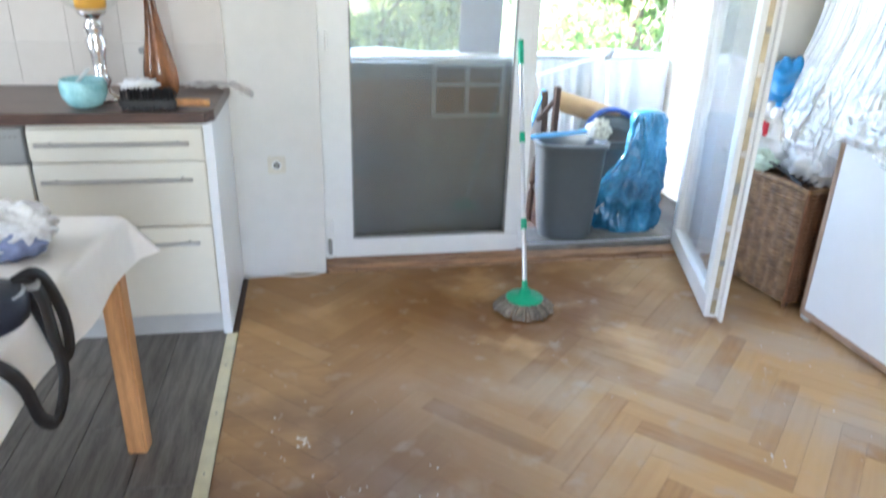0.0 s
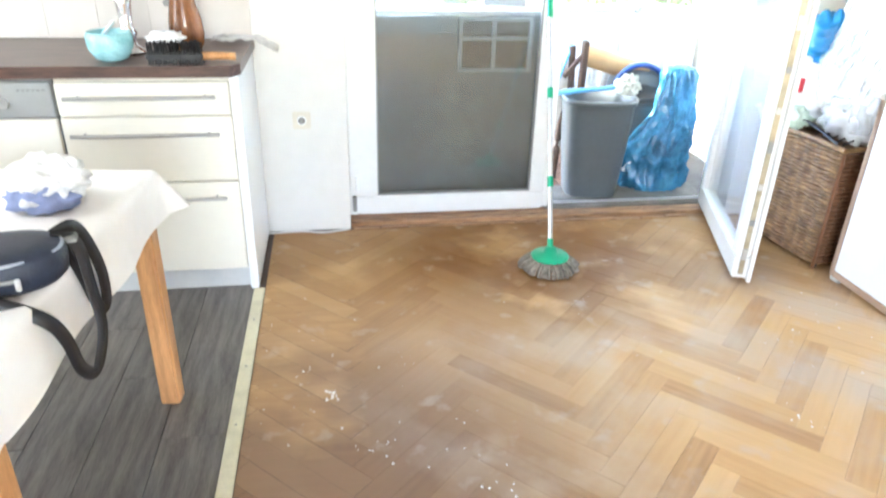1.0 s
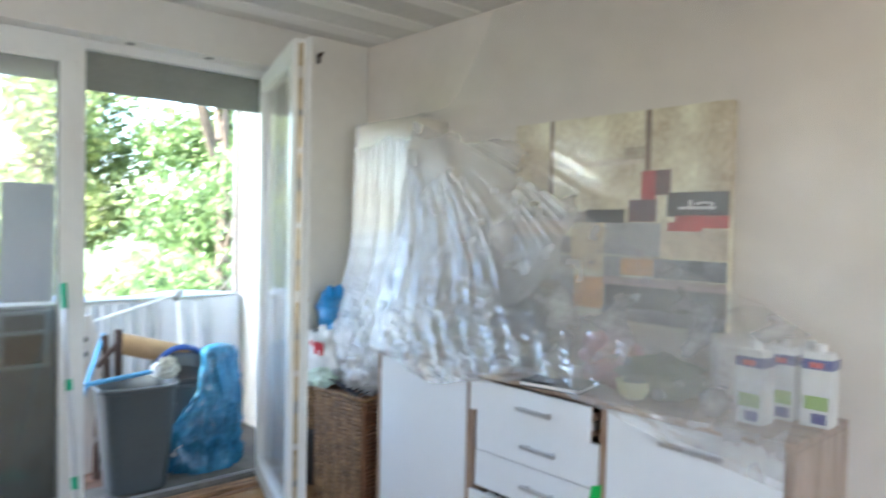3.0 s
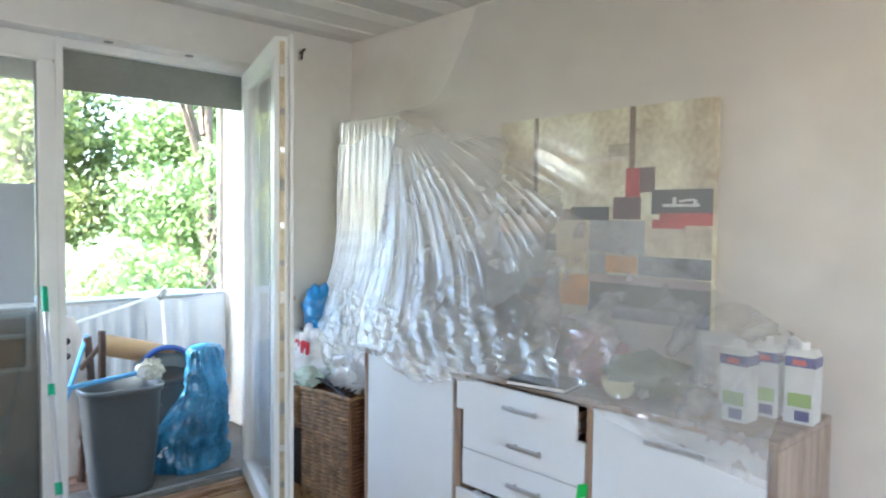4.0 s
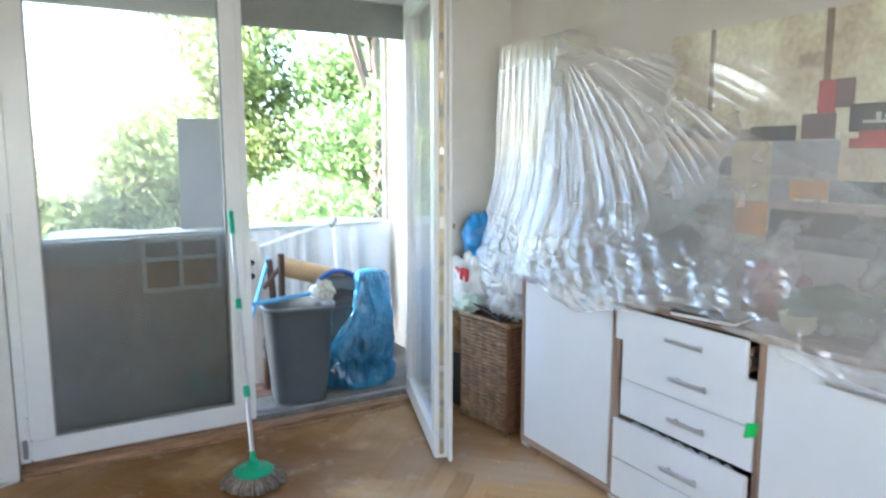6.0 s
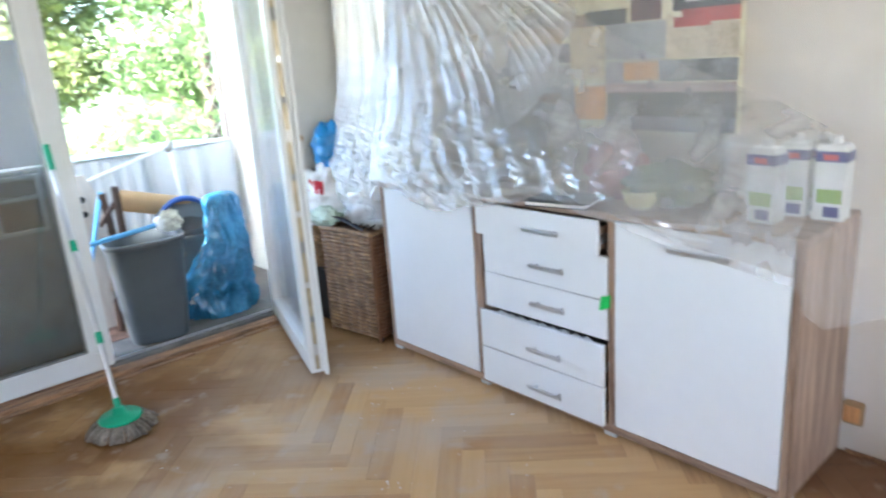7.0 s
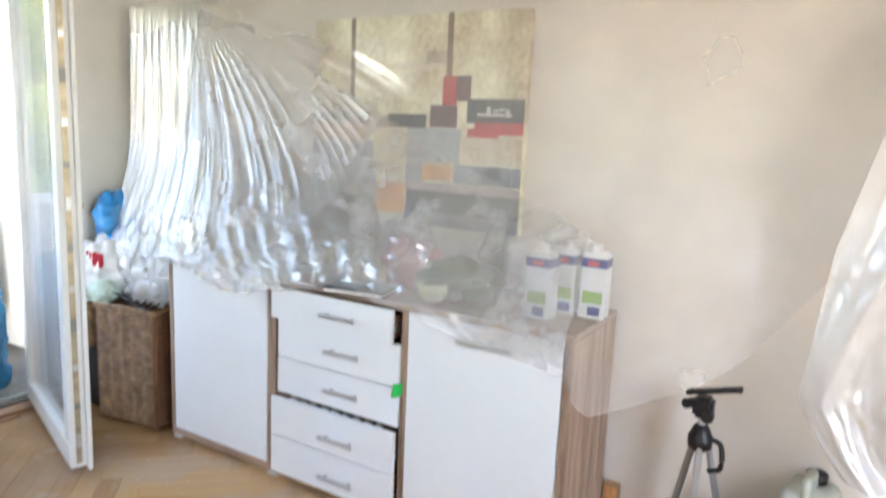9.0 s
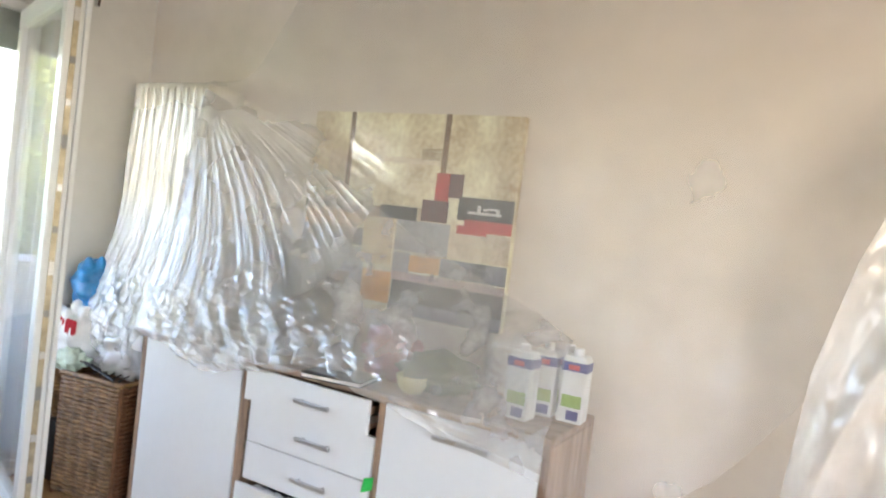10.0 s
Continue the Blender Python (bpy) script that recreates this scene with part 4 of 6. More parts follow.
part("cable", tube(curve_points([(-0.47, 3.25, 0.006), (-0.3, 3.262, 0.006), (-0.2, 3.24, 0.006), (-0.12, 3.255, 0.006), (-0.07, 3.27, 0.008)], 30), 0.004, 6), WHITE, cable)

# ---- kitchen counter ----
KF, KB = 2.72, Y1  # fronts, wall
kit = thing("drawer_unit", "cream kitchen drawer unit with steel bar handles", "kitchen unit")
part("carcass", box(-1.075, -0.488, KF + 0.02, KB - 0.003, 0.09, 0.862), CREAM, kit)
part("end_panel", box(-0.487, -0.455, KF + 0.004, KB - 0.003, 0.0, 0.862, 0.002), BOARD_WHITE, kit, "white end panel")
part("plinth", box(-1.075, -0.49, KF + 0.035, KF + 0.05, 0.0, 0.089), PLINTH, kit)


def steel_bar(parent, x0, x1, y, z):
    h = part("handle", rod((x0, y - 0.032, z), (x1, y - 0.032, z), 0.0065, sides=14), STEEL, parent, "round steel bar handle")
    for x in (x0 + 0.04, x1 - 0.04):
        part("handle_post", rod((x, y - 0.032, z), (x, y, z), 0.004, sides=8), STEEL, h)


for z0, z1, hz in ((0.726, 0.842, 0.792), (0.474, 0.718, 0.658), (0.098, 0.466, 0.41)):
    d = part("drawer_front", box(-1.072, -0.490, KF, KF + 0.019, z0, z1, 0.003), CREAM, kit)
    steel_bar(d, -1.04, -0.535, KF, hz)
dish = thing("dishwasher", "built-in dishwasher with grey control strip and cream front", "dishwasher")
part("body", box(-1.69, -1.081, KF + 0.02, KB - 0.003, 0.09, 0.862), SEAL, dish)
cp = part("control_panel", box(-1.69, -1.083, KF - 0.002, KF + 0.02, 0.722, 0.845, 0.004), mat("grey_panel", (0.42, 0.43, 0.43), 0.35, metal=0.6, vary=0.05), dish, "grey control strip")
part("dial", rod((-1.24, KF - 0.02, 0.775), (-1.24, KF - 0.002, 0.775), 0.018, sides=24), STEEL, cp)
for k in range(6):
    part("button", box(-1.19 + 0.016 * k, -1.182 + 0.016 * k, KF - 0.0045, KF - 0.002, 0.815, 0.82), SEAL, cp)
part("front", box(-1.69, -1.083, KF, KF + 0.019, 0.098, 0.715, 0.003), CREAM, dish)
part("plinth", box(-1.69, -1.081, KF + 0.035, KF + 0.05, 0.0, 0.089), PLINTH, dish)
uk = thing("kitchen_unit", "cream kitchen cupboard unit", "kitchen unit")
part("carcass", box(X0 + 0.01, -1.695, KF + 0.02, KB - 0.003, 0.0, 0.862), CREAM, uk)
part("front", box(X0 + 0.01, -1.697, KF, KF + 0.019, 0.098, 0.842, 0.003), CREAM, uk)
wt = thing("worktop", "dark brown kitchen worktop with a cut corner", "worktop")
wtb = bmesh.new()
ring0 = [wtb.verts.new(p) for p in ((X0 + 0.01, KF - 0.03, 0.8625), (-0.475, KF - 0.03, 0.8625), (-0.445, KF + 0.02, 0.8625), (-0.445, KB - 0.003, 0.8625), (X0 + 0.01, KB - 0.003, 0.8625))]
ring1 = [wtb.verts.new(v.co + Vector((0, 0, 0.04))) for v in ring0]
skin(wtb, [ring0, ring1])
part("top", wtb, WORKTOP, wt)
splash = thing("backsplash", "pale glossy tiled splashback above the worktop", "backsplash", kind="structure")
TILEW = mat("pale_tile", (0.62, 0.58, 0.54), 0.18, vary=0.04, scale=2, random=0.04)
tm = mesh_of(box(-0.0994, 0.0994, -0.006, 0.0, -0.0844, 0.0844, 0.0008))
tm.materials.append(TILEW)
for i in range(10):
    for j in range(3):
        o = new("tile", tm)
        o.parent = splash
        o.location = (-0.552 - 0.2 * i, KB - 0.0005, 0.99 + 0.17 * j)
railk = thing("wall_rail", "thin steel rail above the splashback", "rail")
part("rail", rod((-2.2, KB - 0.02, 1.425), (-0.462, KB - 0.02, 1.425), 0.005, sides=10), STEEL, railk)
for x in (-0.48, -1.2, -2.0):
    part("bracket", box(x - 0.01, x + 0.01, KB - 0.026, KB - 0.0, 1.415, 1.435, 0.002), STEEL, railk)
kpic = thing("framed_picture", "brown patterned picture in a thin cream frame", "picture", at=pose(-0.755, KB, 1.49))
for x0, x1, z0, z1 in ((-0.26, 0.26, 0, 0.02), (-0.26, 0.26, 0.40, 0.42), (-0.26, -0.24, 0.02, 0.4), (0.24, 0.26, 0.02, 0.4)):
    part("frame_bar", box(x0, x1, -0.02, 0, z0, z1, 0.003), mat("cream_frame", (0.66, 0.55, 0.32), 0.4), kpic)
part("picture_sheet", box(-0.24, 0.24, -0.008, -0.002, 0.02, 0.4), mat("brown_pattern", (0.17, 0.08, 0.05), 0.6, vary=0.6, scale=22, second=(0.50, 0.36, 0.25)), kpic)
ksw = thing("wall_switch", "small grey knob on the splashback", "switch")
part("knob", rod((-0.775, KB - 0.03, 1.045), (-0.775, KB - 0.0065, 1.045), 0.014, sides=18), SEAL, ksw)

# things on the worktop
Z = 0.9025
hur = thing("candle_holder", "silver baluster candle holder with glass hurricane", "candle holder", at=pose(-0.855, 2.93, Z))
CHROME = mat("silver_chrome", (0.72, 0.72, 0.74), 0.12, metal=1.0, vary=0.04)
part("stem", lathe([(0.055, 0), (0.058, 0.012), (0.03, 0.03), (0.022, 0.05), (0.036, 0.075), (0.022, 0.1), (0.026, 0.16), (0.036, 0.215), (0.024, 0.235), (0.034, 0.255), (0.034, 0.27), (0.022, 0.285), (0.03, 0.3), (0.05, 0.308), (0.05, 0.316), (0.0, 0.316)], 28), CHROME, hur, smooth=True)
gb = sheet(lambda u, v: ((r := float(np.interp(v, (0, 0.1, 0.2, 0.5, 0.78, 1), (0.045, 0.085, 0.1, 0.1, 0.094, 0.1)))) * math.cos(2 * math.pi * u), r * math.sin(2 * math.pi * u), 0.317 + 0.233 * v), 32, 14)
part("hurricane_glass", gb, GLASS, hur, "clear glass hurricane", True)
part("candle", lathe([(0.05, 0.325), (0.052, 0.34), (0.052, 0.385), (0.046, 0.395), (0.012, 0.388), (0.0, 0.388)], 24), mat("orange_wax", (0.75, 0.38, 0.04), 0.5, vary=0.1), hur, "orange candle", True)
club = thing("wooden_vase", "tall polished brown wooden bottle vase", "vase", at=pose(-0.662, 3.02, Z, 0, -2, 0))
part("vase", lathe([(0.045, 0), (0.058, 0.02), (0.064, 0.06), (0.06, 0.11), (0.048, 0.17), (0.034, 0.24), (0.022, 0.33), (0.017, 0.43), (0.019, 0.52), (0.015, 0.525), (0.0, 0.52)], 30), mat("polished_brown_wood", (0.15, 0.055, 0.02), 0.22, vary=0.4, scale=7, stretch=(4, 4, 0.6), second=(0.24, 0.10, 0.04)), club, smooth=True)
bb = thing("blue_bowl", "small turquoise glass bowl", "bowl", at=pose(-0.885, 2.80, Z))
part("bowl", lathe([(0.035, 0), (0.055, 0.01), (0.075, 0.045), (0.078, 0.085), (0.07, 0.1), (0.066, 0.098), (0.07, 0.06), (0.05, 0.02), (0.0, 0.015)], 26), mat("turquoise_glass", (0.22, 0.52, 0.58), 0.2, vary=0.2, scale=18, second=(0.38, 0.66, 0.70)), bb, smooth=True)
part("spatula", beam((-0.04, 0.03, 0.07), (0.03, -0.01, 0.135), 0.02, 0.006, 0.002), WHITE, bb, "white plastic scraper")
br = thing("hand_brush", "black-bristled hand brush with an orange wooden handle", "brush", at=pose(-0.66, 2.74, Z))
bris = bmesh.new()
for k in range(150):
    x, y = -0.09 + 0.18 * rnd.random(), -0.022 + 0.044 * rnd.random()
    rod((x, y, 0.04), (x + 0.012 * (rnd.random() - 0.5), y - 0.012 * rnd.random(), 0.0), 0.0022, sides=4, bm=bris)
for k in range(150):
    x, y = -0.09 + 0.18 * rnd.random(), -0.022 + 0.044 * rnd.random()
    rod((x, y, 0.03), (x + 0.01 * (rnd.random() - 0.5), y - 0.014 * rnd.random(), 0.068 + 0.012 * rnd.random()), 0.0022, sides=4, bm=bris)
tagged(part("bristles", bris, BLACK, br), kind="stuff")
part("brush_back", box(-0.095, 0.095, -0.026, 0.026, 0.012, 0.04, 0.006), BLACK, br)
part("handle", tube([(0.09, 0, 0.026), (0.12, 0.0, 0.026), (0.16, 0.01, 0.024), (0.2, 0.02, 0.02)], 0.014, 10), BEECH, br, smooth=True)
wool = crumpled(0.06, 0.03, 0.02, 8.8, 0.5, 30, 16, 4)
wo = part("fluff", wool, WHITE_BAG, br, "pale dust caught on the brush", True)
wo.location = (-0.03, 0.03, 0.066)
fs = thing("film_scrap", "crumpled clear plastic film on the worktop end", "plastic film")
part("film", sheet(lambda u, v: (-0.60 + 0.26 * u, 3.12 + 0.12 * v + 0.01 * math.sin(u * 6), Z + 0.008 + 0.02 * abs(wob(u, v, 0, 5, 3.3)) + 0.015 * abs(wob(u, v, 1, 11, 1.3)) - 0.16 * max(0, u - 0.72)), 40, 16), FILM_HEAVY, fs, smooth=True)

# ---- table ----
tb = thing("dining_table", "beech table under a white tablecloth", "table", at=pose(-0.618, 2.06, 0, 0, 0, -4.6))
part("tabletop", box(-1.05, 0, -0.93, 0, 0.715, 0.742, 0.004), BEECH, tb)
LEGM = mesh_of(box(-0.029, 0.029, -0.029, 0.029, 0, 0.715, 0.006))
LEGM.materials.append(BEECH)
for x, y in ((-0.04, -0.04), (-0.05, -0.89), (-1.0, -0.04), (-1.0, -0.89)):
    o = new("leg", LEGM)
    o.parent, o.location = tb, (x, y, 0)
part("apron", box(-0.99, -0.06, -0.055, -0.035, 0.64, 0.715), BEECH, tb)
part("apron", box(-0.055, -0.035, -0.86, -0.07, 0.64, 0.715), BEECH, tb)
tcl = thing("tablecloth", "white tablecloth hanging over the table edges", "tablecloth", at=pose(-0.618, 2.06, 0, 0, 0, -4.6))


def cloth_fn(u, v):
    x, y = 0.15 - 1.38 * u, 0.15 - 1.24 * v
    ox, oy = max(0, x - 0.003), max(0, y - 0.003)
    oy2 = max(0, -0.933 - y)
    over = math.hypot(ox, oy) if ox and oy else max(ox, oy, oy2)
    corner = min(ox, oy) * 6
    z = 0.746 + 0.002 * wob(x, y, 0, 6)
    px = min(x, 0.004) + (0.02 * ox / 0.17 + 0.012 * math.sin(y * 13) * ox / 0.17 if ox else 0)
    py = min(y, 0.004) if not oy2 else -0.936
    py += 0.03 * oy / 0.17 + 0.01 * math.sin(x * 12) * oy / 0.17 if oy else 0
    py -= 0.03 * oy2 / 0.17 if oy2 else 0
    if ox and oy:
        px += 0.25 * min(ox, oy)
        py += 0.25 * min(ox, oy)
        z -= 0.9 * max(ox, oy)
        return (px, py, z)
    if ox and oy2:
        px += 0.2 * min(ox, oy2)
        py -= 0.2 * min(ox, oy2)
        return (px, py, z - 0.9 * max(ox, oy2))
    return (px, py, z - max(ox, oy, oy2) * 0.93)


part("cloth", sheet(cloth_fn, 80, 84), CLOTH, tcl, smooth=True)
tw = part("tea_towel", crumpled(0.085, 0.075, 0.062, 6.1, 0.38, 60, 36, 2.2), mat("blue_striped_cotton", (0.66, 0.65, 0.63), 0.85, vary=0.25, scale=9, stretch=(1, 1, 3), second=(0.72, 0.72, 0.72)), None, "", True)
tw.location = (-0.80, 1.83, 0.748)
tagged(tw, "crumpled white and blue tea towel on the table", "tea towel")
part("stripe", crumpled(0.07, 0.05, 0.035, 9.4, 0.35, 40, 20, 2.2), mat("blue_stripe", (0.22, 0.26, 0.42), 0.85, vary=0.25), tw, "blue striped fold", True).location = (0.0, -0.04, 0.0)
bg = thing("shoulder_bag", "small navy shoulder bag hanging over the table edge", "bag", at=pose(-0.765, 1.43, 0.75, 0, 0, 14))
bgm = bmesh.new()
part("bag_body", skin(bgm, [super_ring(bgm, 0.125 * s, 0.085 * s, z, 2.4, 36) for s, z in ((0.9, 0.0), (1.0, 0.012), (1.02, 0.035), (1.0, 0.055), (0.93, 0.066), (0.6, 0.074), (0.2, 0.076))]), NAVY, bg, smooth=True)
part("piping", tube([(0.121 * math.cos(a), 0.082 * math.sin(a), 0.061) for a in [2 * math.pi * k / 40 for k in range(41)]], 0.004, 6), mat("grey_piping", (0.3, 0.32, 0.36), 0.5), bg, "pale grey piping", True)
part("zip", box(-0.05, 0.05, -0.089, -0.084, 0.03, 0.036), SEAL, bg)
part("zip_pull", box(0.045, 0.055, -0.094, -0.088, 0.015, 0.04, 0.002), STEEL, bg)


def strap(pts, w=0.016, name="strap"):
    line = curve_points(pts, 44)
    bm = bmesh.new()
    prev = None
    for k, p in enumerate(line):
        d = (line[min(k + 1, len(line) - 1)] - line[max(k - 1, 0)]).normalized()
        s = d.cross(Vector((0.75, -0.66, 0.1)))
        s = (s.normalized() if s.length > 0.1 else Vector((0, 0, 1))) * w
        n = d.cross(s).normalized() * 0.0012
        ring = [bm.verts.new(p + s + n), bm.verts.new(p + s - n), bm.verts.new(p - s - n), bm.verts.new(p - s + n)]
        if prev:
            for j in range(4):
                bm.faces.new((prev[j], prev[(j + 1) % 4], ring[(j + 1) % 4], ring[j]))
        prev = ring
    return part(name, bm, BLACK, bg, "black webbing strap", True)


strap([(0.10, 0.02, 0.06), (0.14, 0.03, 0.045), (0.15, 0.03, -0.06), (0.155, 0.02, -0.15), (0.135, -0.03, -0.215), (0.115, -0.075, -0.18), (0.105, -0.105, -0.09), (0.08, -0.125, -0.03), (0.0, -0.11, 0.015)], 0.0135)
strap([(0.10, 0.03, 0.065), (0.14, 0.07, 0.06), (0.165, 0.10, -0.04), (0.165, 0.105, -0.13), (0.15, 0.085, -0.135), (0.135, 0.05, -0.03), (0.12, 0.03, 0.04)], 0.0135)
part("buckle", box(0.115, 0.145, 0.015, 0.05, 0.05, 0.06, 0.003), SEAL, bg, "grey buckle")

# ---- mop ----
mop = thing("mop", "green and white floor mop with grey yarn head", "mop")
B, T = Vector((0.787, 2.78, 0.075)), Vector((0.868, 3.375, 1.09))
axis = T - B
part("shaft", rod(B, T - axis * 0.08, 0.0105, sides=16), ALU, mop)
for a, b in ((0.245, 0.285), (0.585, 0.625), (0.90, 1.0), (0.0, 0.05)):
    part("green_sleeve", rod(B + axis * a, B + axis * b, 0.0135, sides=16), GREEN, mop)
part("disc", lathe([(0.0, 0.052), (0.08, 0.052), (0.083, 0.06), (0.075, 0.068), (0.03, 0.074), (0.022, 0.1), (0.0, 0.1)], 32, (0.787, 2.78)), GREEN, mop, "green plastic disc", True)
yarn = bmesh.new()
for k in range(120):
    a = 2 * math.pi * k / 120 + 0.05 * rnd.random()
    r = 0.115 + 0.022 * rnd.random()
    ca, sa = math.cos(a), math.sin(a)
    bend = 0.3 * (rnd.random() - 0.5)
    pts = [(0.787 + q * r * math.cos(a + bend * q), 2.78 + q * r * math.sin(a + bend * q), h) for q, h in ((0.25, 0.045), (0.6, 0.046 + 0.008 * rnd.random()), (0.85, 0.032), (1.0, 0.008))]
    tube(pts, 0.0065, 6, yarn)
tagged(part("yarn", yarn, YARN, mop, "grey looped yarn", True), kind="stuff")

# ---- baskets and bags in the corner ----
bk = thing("wicker_hamper", "tall woven wicker hamper with a dark frame", "laundry basket", at=pose(1.972, 2.640, 0, 0, 0, 7.7))
BW, BD, BH = 0.365, 0.205, 0.55  # along the wall, depth, height
part("inner", box(0.006, BD, 0.008, BW - 0.008, 0.02, BH - 0.02), WICKER_DARK, bk)
for x, y in ((0.008, 0.008), (0.008, BW - 0.008), (BD - 0.008, 0.008), (BD - 0.008, BW - 0.008)):
    part("corner_post", rod((x, y, 0.0), (x, y, BH), 0.009, sides=10), WICKER_DARK, bk)
weave = bmesh.new()
rows, cols = 26, 5
for j in range(rows):
    z = 0.03 + (BH - 0.05) * j / (rows - 1)
    for i in range(cols):
        y0 = 0.012 + (BW - 0.024) * i / cols
        lift = 0.0025 if (i + j) % 2 else 0.0
        w = (BW - 0.024) / cols
        tube([(0.004, y0, z), (-0.002 - lift, y0 + w * 0.5, z + 0.003 * math.sin(i * 3 + j)), (0.004, y0 + w, z)], 0.0098, 6, weave, 0.8)
tagged(part("front_weave", weave, WICKER, bk), kind="stuff")
weave2 = bmesh.new()
for j in range(rows):
    z = 0.03 + (BH - 0.05) * j / (rows - 1)
    for i in range(5):
        x0, w = 0.015 + (BD - 0.03) * i / 5, (BD - 0.03) / 5
        tube([(x0, 0.004, z), (x0 + w * 0.5, -0.001 - (0.004 if (i + j) % 2 else 0), z), (x0 + w, 0.004, z)], 0.0098, 6, weave2, 0.8)
# The side weave is darker and redder than the front.
tagged(part("side_weave", weave2, WICKER_DARK, bk), kind="stuff")
part("rim", tube([(0, 0, BH), (BD * 0.5, 0, BH + 0.004), (BD, 0, BH)], 0.011), WICKER, bk)
part("rim", tube([(0, 0, BH), (-0.004, BW * 0.5, BH + 0.006), (0, BW, BH)], 0.011), WICKER, bk)
part("caster", rod((0.02, 0.005, 0.0), (0.02, 0.02, 0.0), 0.011, sides=12), BLACK, bk).location = (0, 0, 0.012)
ck = thing("coat_hangers", "tangle of black wire hangers on the hamper", "clothes hangers")
for k in range(5):
    y = 2.70 + 0.045 * k
    part("hanger", tube(curve_points([(1.975 + 0.02 * k, y, BH + 0.012), (1.985, y + 0.12, BH + 0.03 + 0.006 * k), (2.03, y + 0.16, BH + 0.02), (2.09, y + 0.04, BH + 0.028), (1.985, y - 0.02, BH + 0.014)], 26), 0.004, 6), BLACK, ck)
box2 = thing("black_crate", "black plastic crate behind the hamper", "crate")
part("crate", box(1.98, 2.18, 3.07, 3.26, 0.0, 0.30, 0.012), BLACK, box2)
b2 = thing("wicker_basket", "round-edged wicker basket full of plastic bags", "basket", at=pose(2.08, 3.17, 0.301))
wv = bmesh.new()
for j in range(13):
    z = 0.012 + 0.018 * j
    for k in range(26):
        a0, a1 = 2 * math.pi * k / 26, 2 * math.pi * (k + 1) / 26
        am = (a0 + a1) / 2
        sx, sy = 0.115 + 0.0022 * j, 0.088 + 0.001 * j
        lift = 1.05 if (k + j) % 2 else 1.0
        tube([(sx * math.cos(a0), sy * math.sin(a0), z), (sx * lift * math.cos(am), sy * lift * math.sin(am), z), (sx * math.cos(a1), sy * math.sin(a1), z)], 0.0085, 5, wv)
tagged(part("weave", wv, WICKER, b2), kind="stuff")
part("base", lathe([(0.09, 0.0), (0.095, 0.006), (0.0, 0.008)], 24), WICKER_DARK, b2)
part("hoop_handle", tube([(0.0, 0.09 * math.cos(math.pi * k / 20), 0.24 + 0.14 * math.sin(math.pi * k / 20)) for k in range(21)], 0.008, 8), WICKER, b2, "bent cane handle", True)
b2in = part("lining", lathe([(0.085, 0.008), (0.1, 0.2), (0.0, 0.21)], 24), WICKER_DARK, b2)
hs = heap("white_bag", "white supermarket bag with red print stuffed in the basket", "plastic bag", 2.08, 3.10, 0.56, 0.12, 0.14, 0.15, 5.3, WHITE_BAG, 0.45, 2.6)
for k in range(5):
    part("print_bar", box(-0.126 + 0.004 * k, -0.105 + 0.004 * k, -0.10 + 0.03 * k, -0.084 + 0.03 * k, 0.15 - 0.012 * (k % 2), 0.215, 0.004), RED, hs, "red printed bar")
heap("pale_bag", "pale green thin plastic bag in the basket", "plastic bag", 1.99, 3.05, 0.545, 0.06, 0.09, 0.055, 7.7, mat("pale_green_bag", (0.55, 0.66, 0.56), 0.35, vary=0.2, bump=0.4), 0.4)
heap("white_bag", "crumpled white plastic bag low in the basket", "plastic bag", 1.99, 3.19, 0.53, 0.06, 0.07, 0.06, 9.1, WHITE_BAG, 0.45)
heap("grey_bag", "dark grey bag among the plastic bags", "plastic bag", 2.1, 3.2, 0.68, 0.07, 0.06, 0.07, 2.9, mat("grey_bag", (0.16, 0.16, 0.17), 0.4, vary=0.3, bump=0.4), 0.4)
heap("blue_bag", "bright blue plastic bag on top of the bags", "plastic bag", 2.10, 3.10, 0.81, 0.085, 0.10, 0.125, 4.4, mat("bright_blue_bag", (0.02, 0.22, 0.52), 0.28, vary=0.25, bump=0.5, bump_scale=24), 0.3, 1.7)
heap("grey_film", "grey crumpled plastic film on the hamper", "plastic film", 2.09, 2.80, BH + 0.005, 0.085, 0.12, 0.11, 6.6, FILM_HEAVY, 0.55, 2.2)

# ---- tripod and canisters ----
tr = thing("tripod", "black and silver camera tripod without a camera", "tripod")
C = Vector((2.275, 0.385, 0))
feet = (Vector((2.385, 0.50, 0)), Vector((2.165, 0.365, 0)), Vector((2.37, 0.27, 0)))
part("column", rod(C + Vector((0, 0, 0.36)), C + Vector((0, 0, 0.57)), 0.011, sides=14), ALU, tr)
part("shoulder", lathe([(0.02, 0.45), (0.036, 0.462), (0.038, 0.495), (0.03, 0.51), (0.022, 0.53), (0.013, 0.535)], 20, (C.x, C.y)), BLACK, tr, smooth=True)
for f in feet:
    top = C + (f - C).normalized() * 0.028 + Vector((0, 0, 0.47))
    lg = part("leg", beam(top, f + (top - f) * 0.33, 0.018, 0.018, 0.003), ALU, tr, "silver tripod leg")
    part("leg_clamp", beam(f + (top - f) * 0.28, f + (top - f) * 0.38, 0.025, 0.025, 0.004), BLACK, lg)
    part("leg_tube", rod(f + (top - f) * 0.06, f + (top - f) * 0.3, 0.007), ALU, lg)
    part("rubber_foot", rod(f, f + (top - f) * 0.13, 0.011), BLACK, lg)
    part("brace", beam(C + Vector((0, 0, 0.17)), f + (top - f) * 0.4, 0.008, 0.003), SEAL, tr)
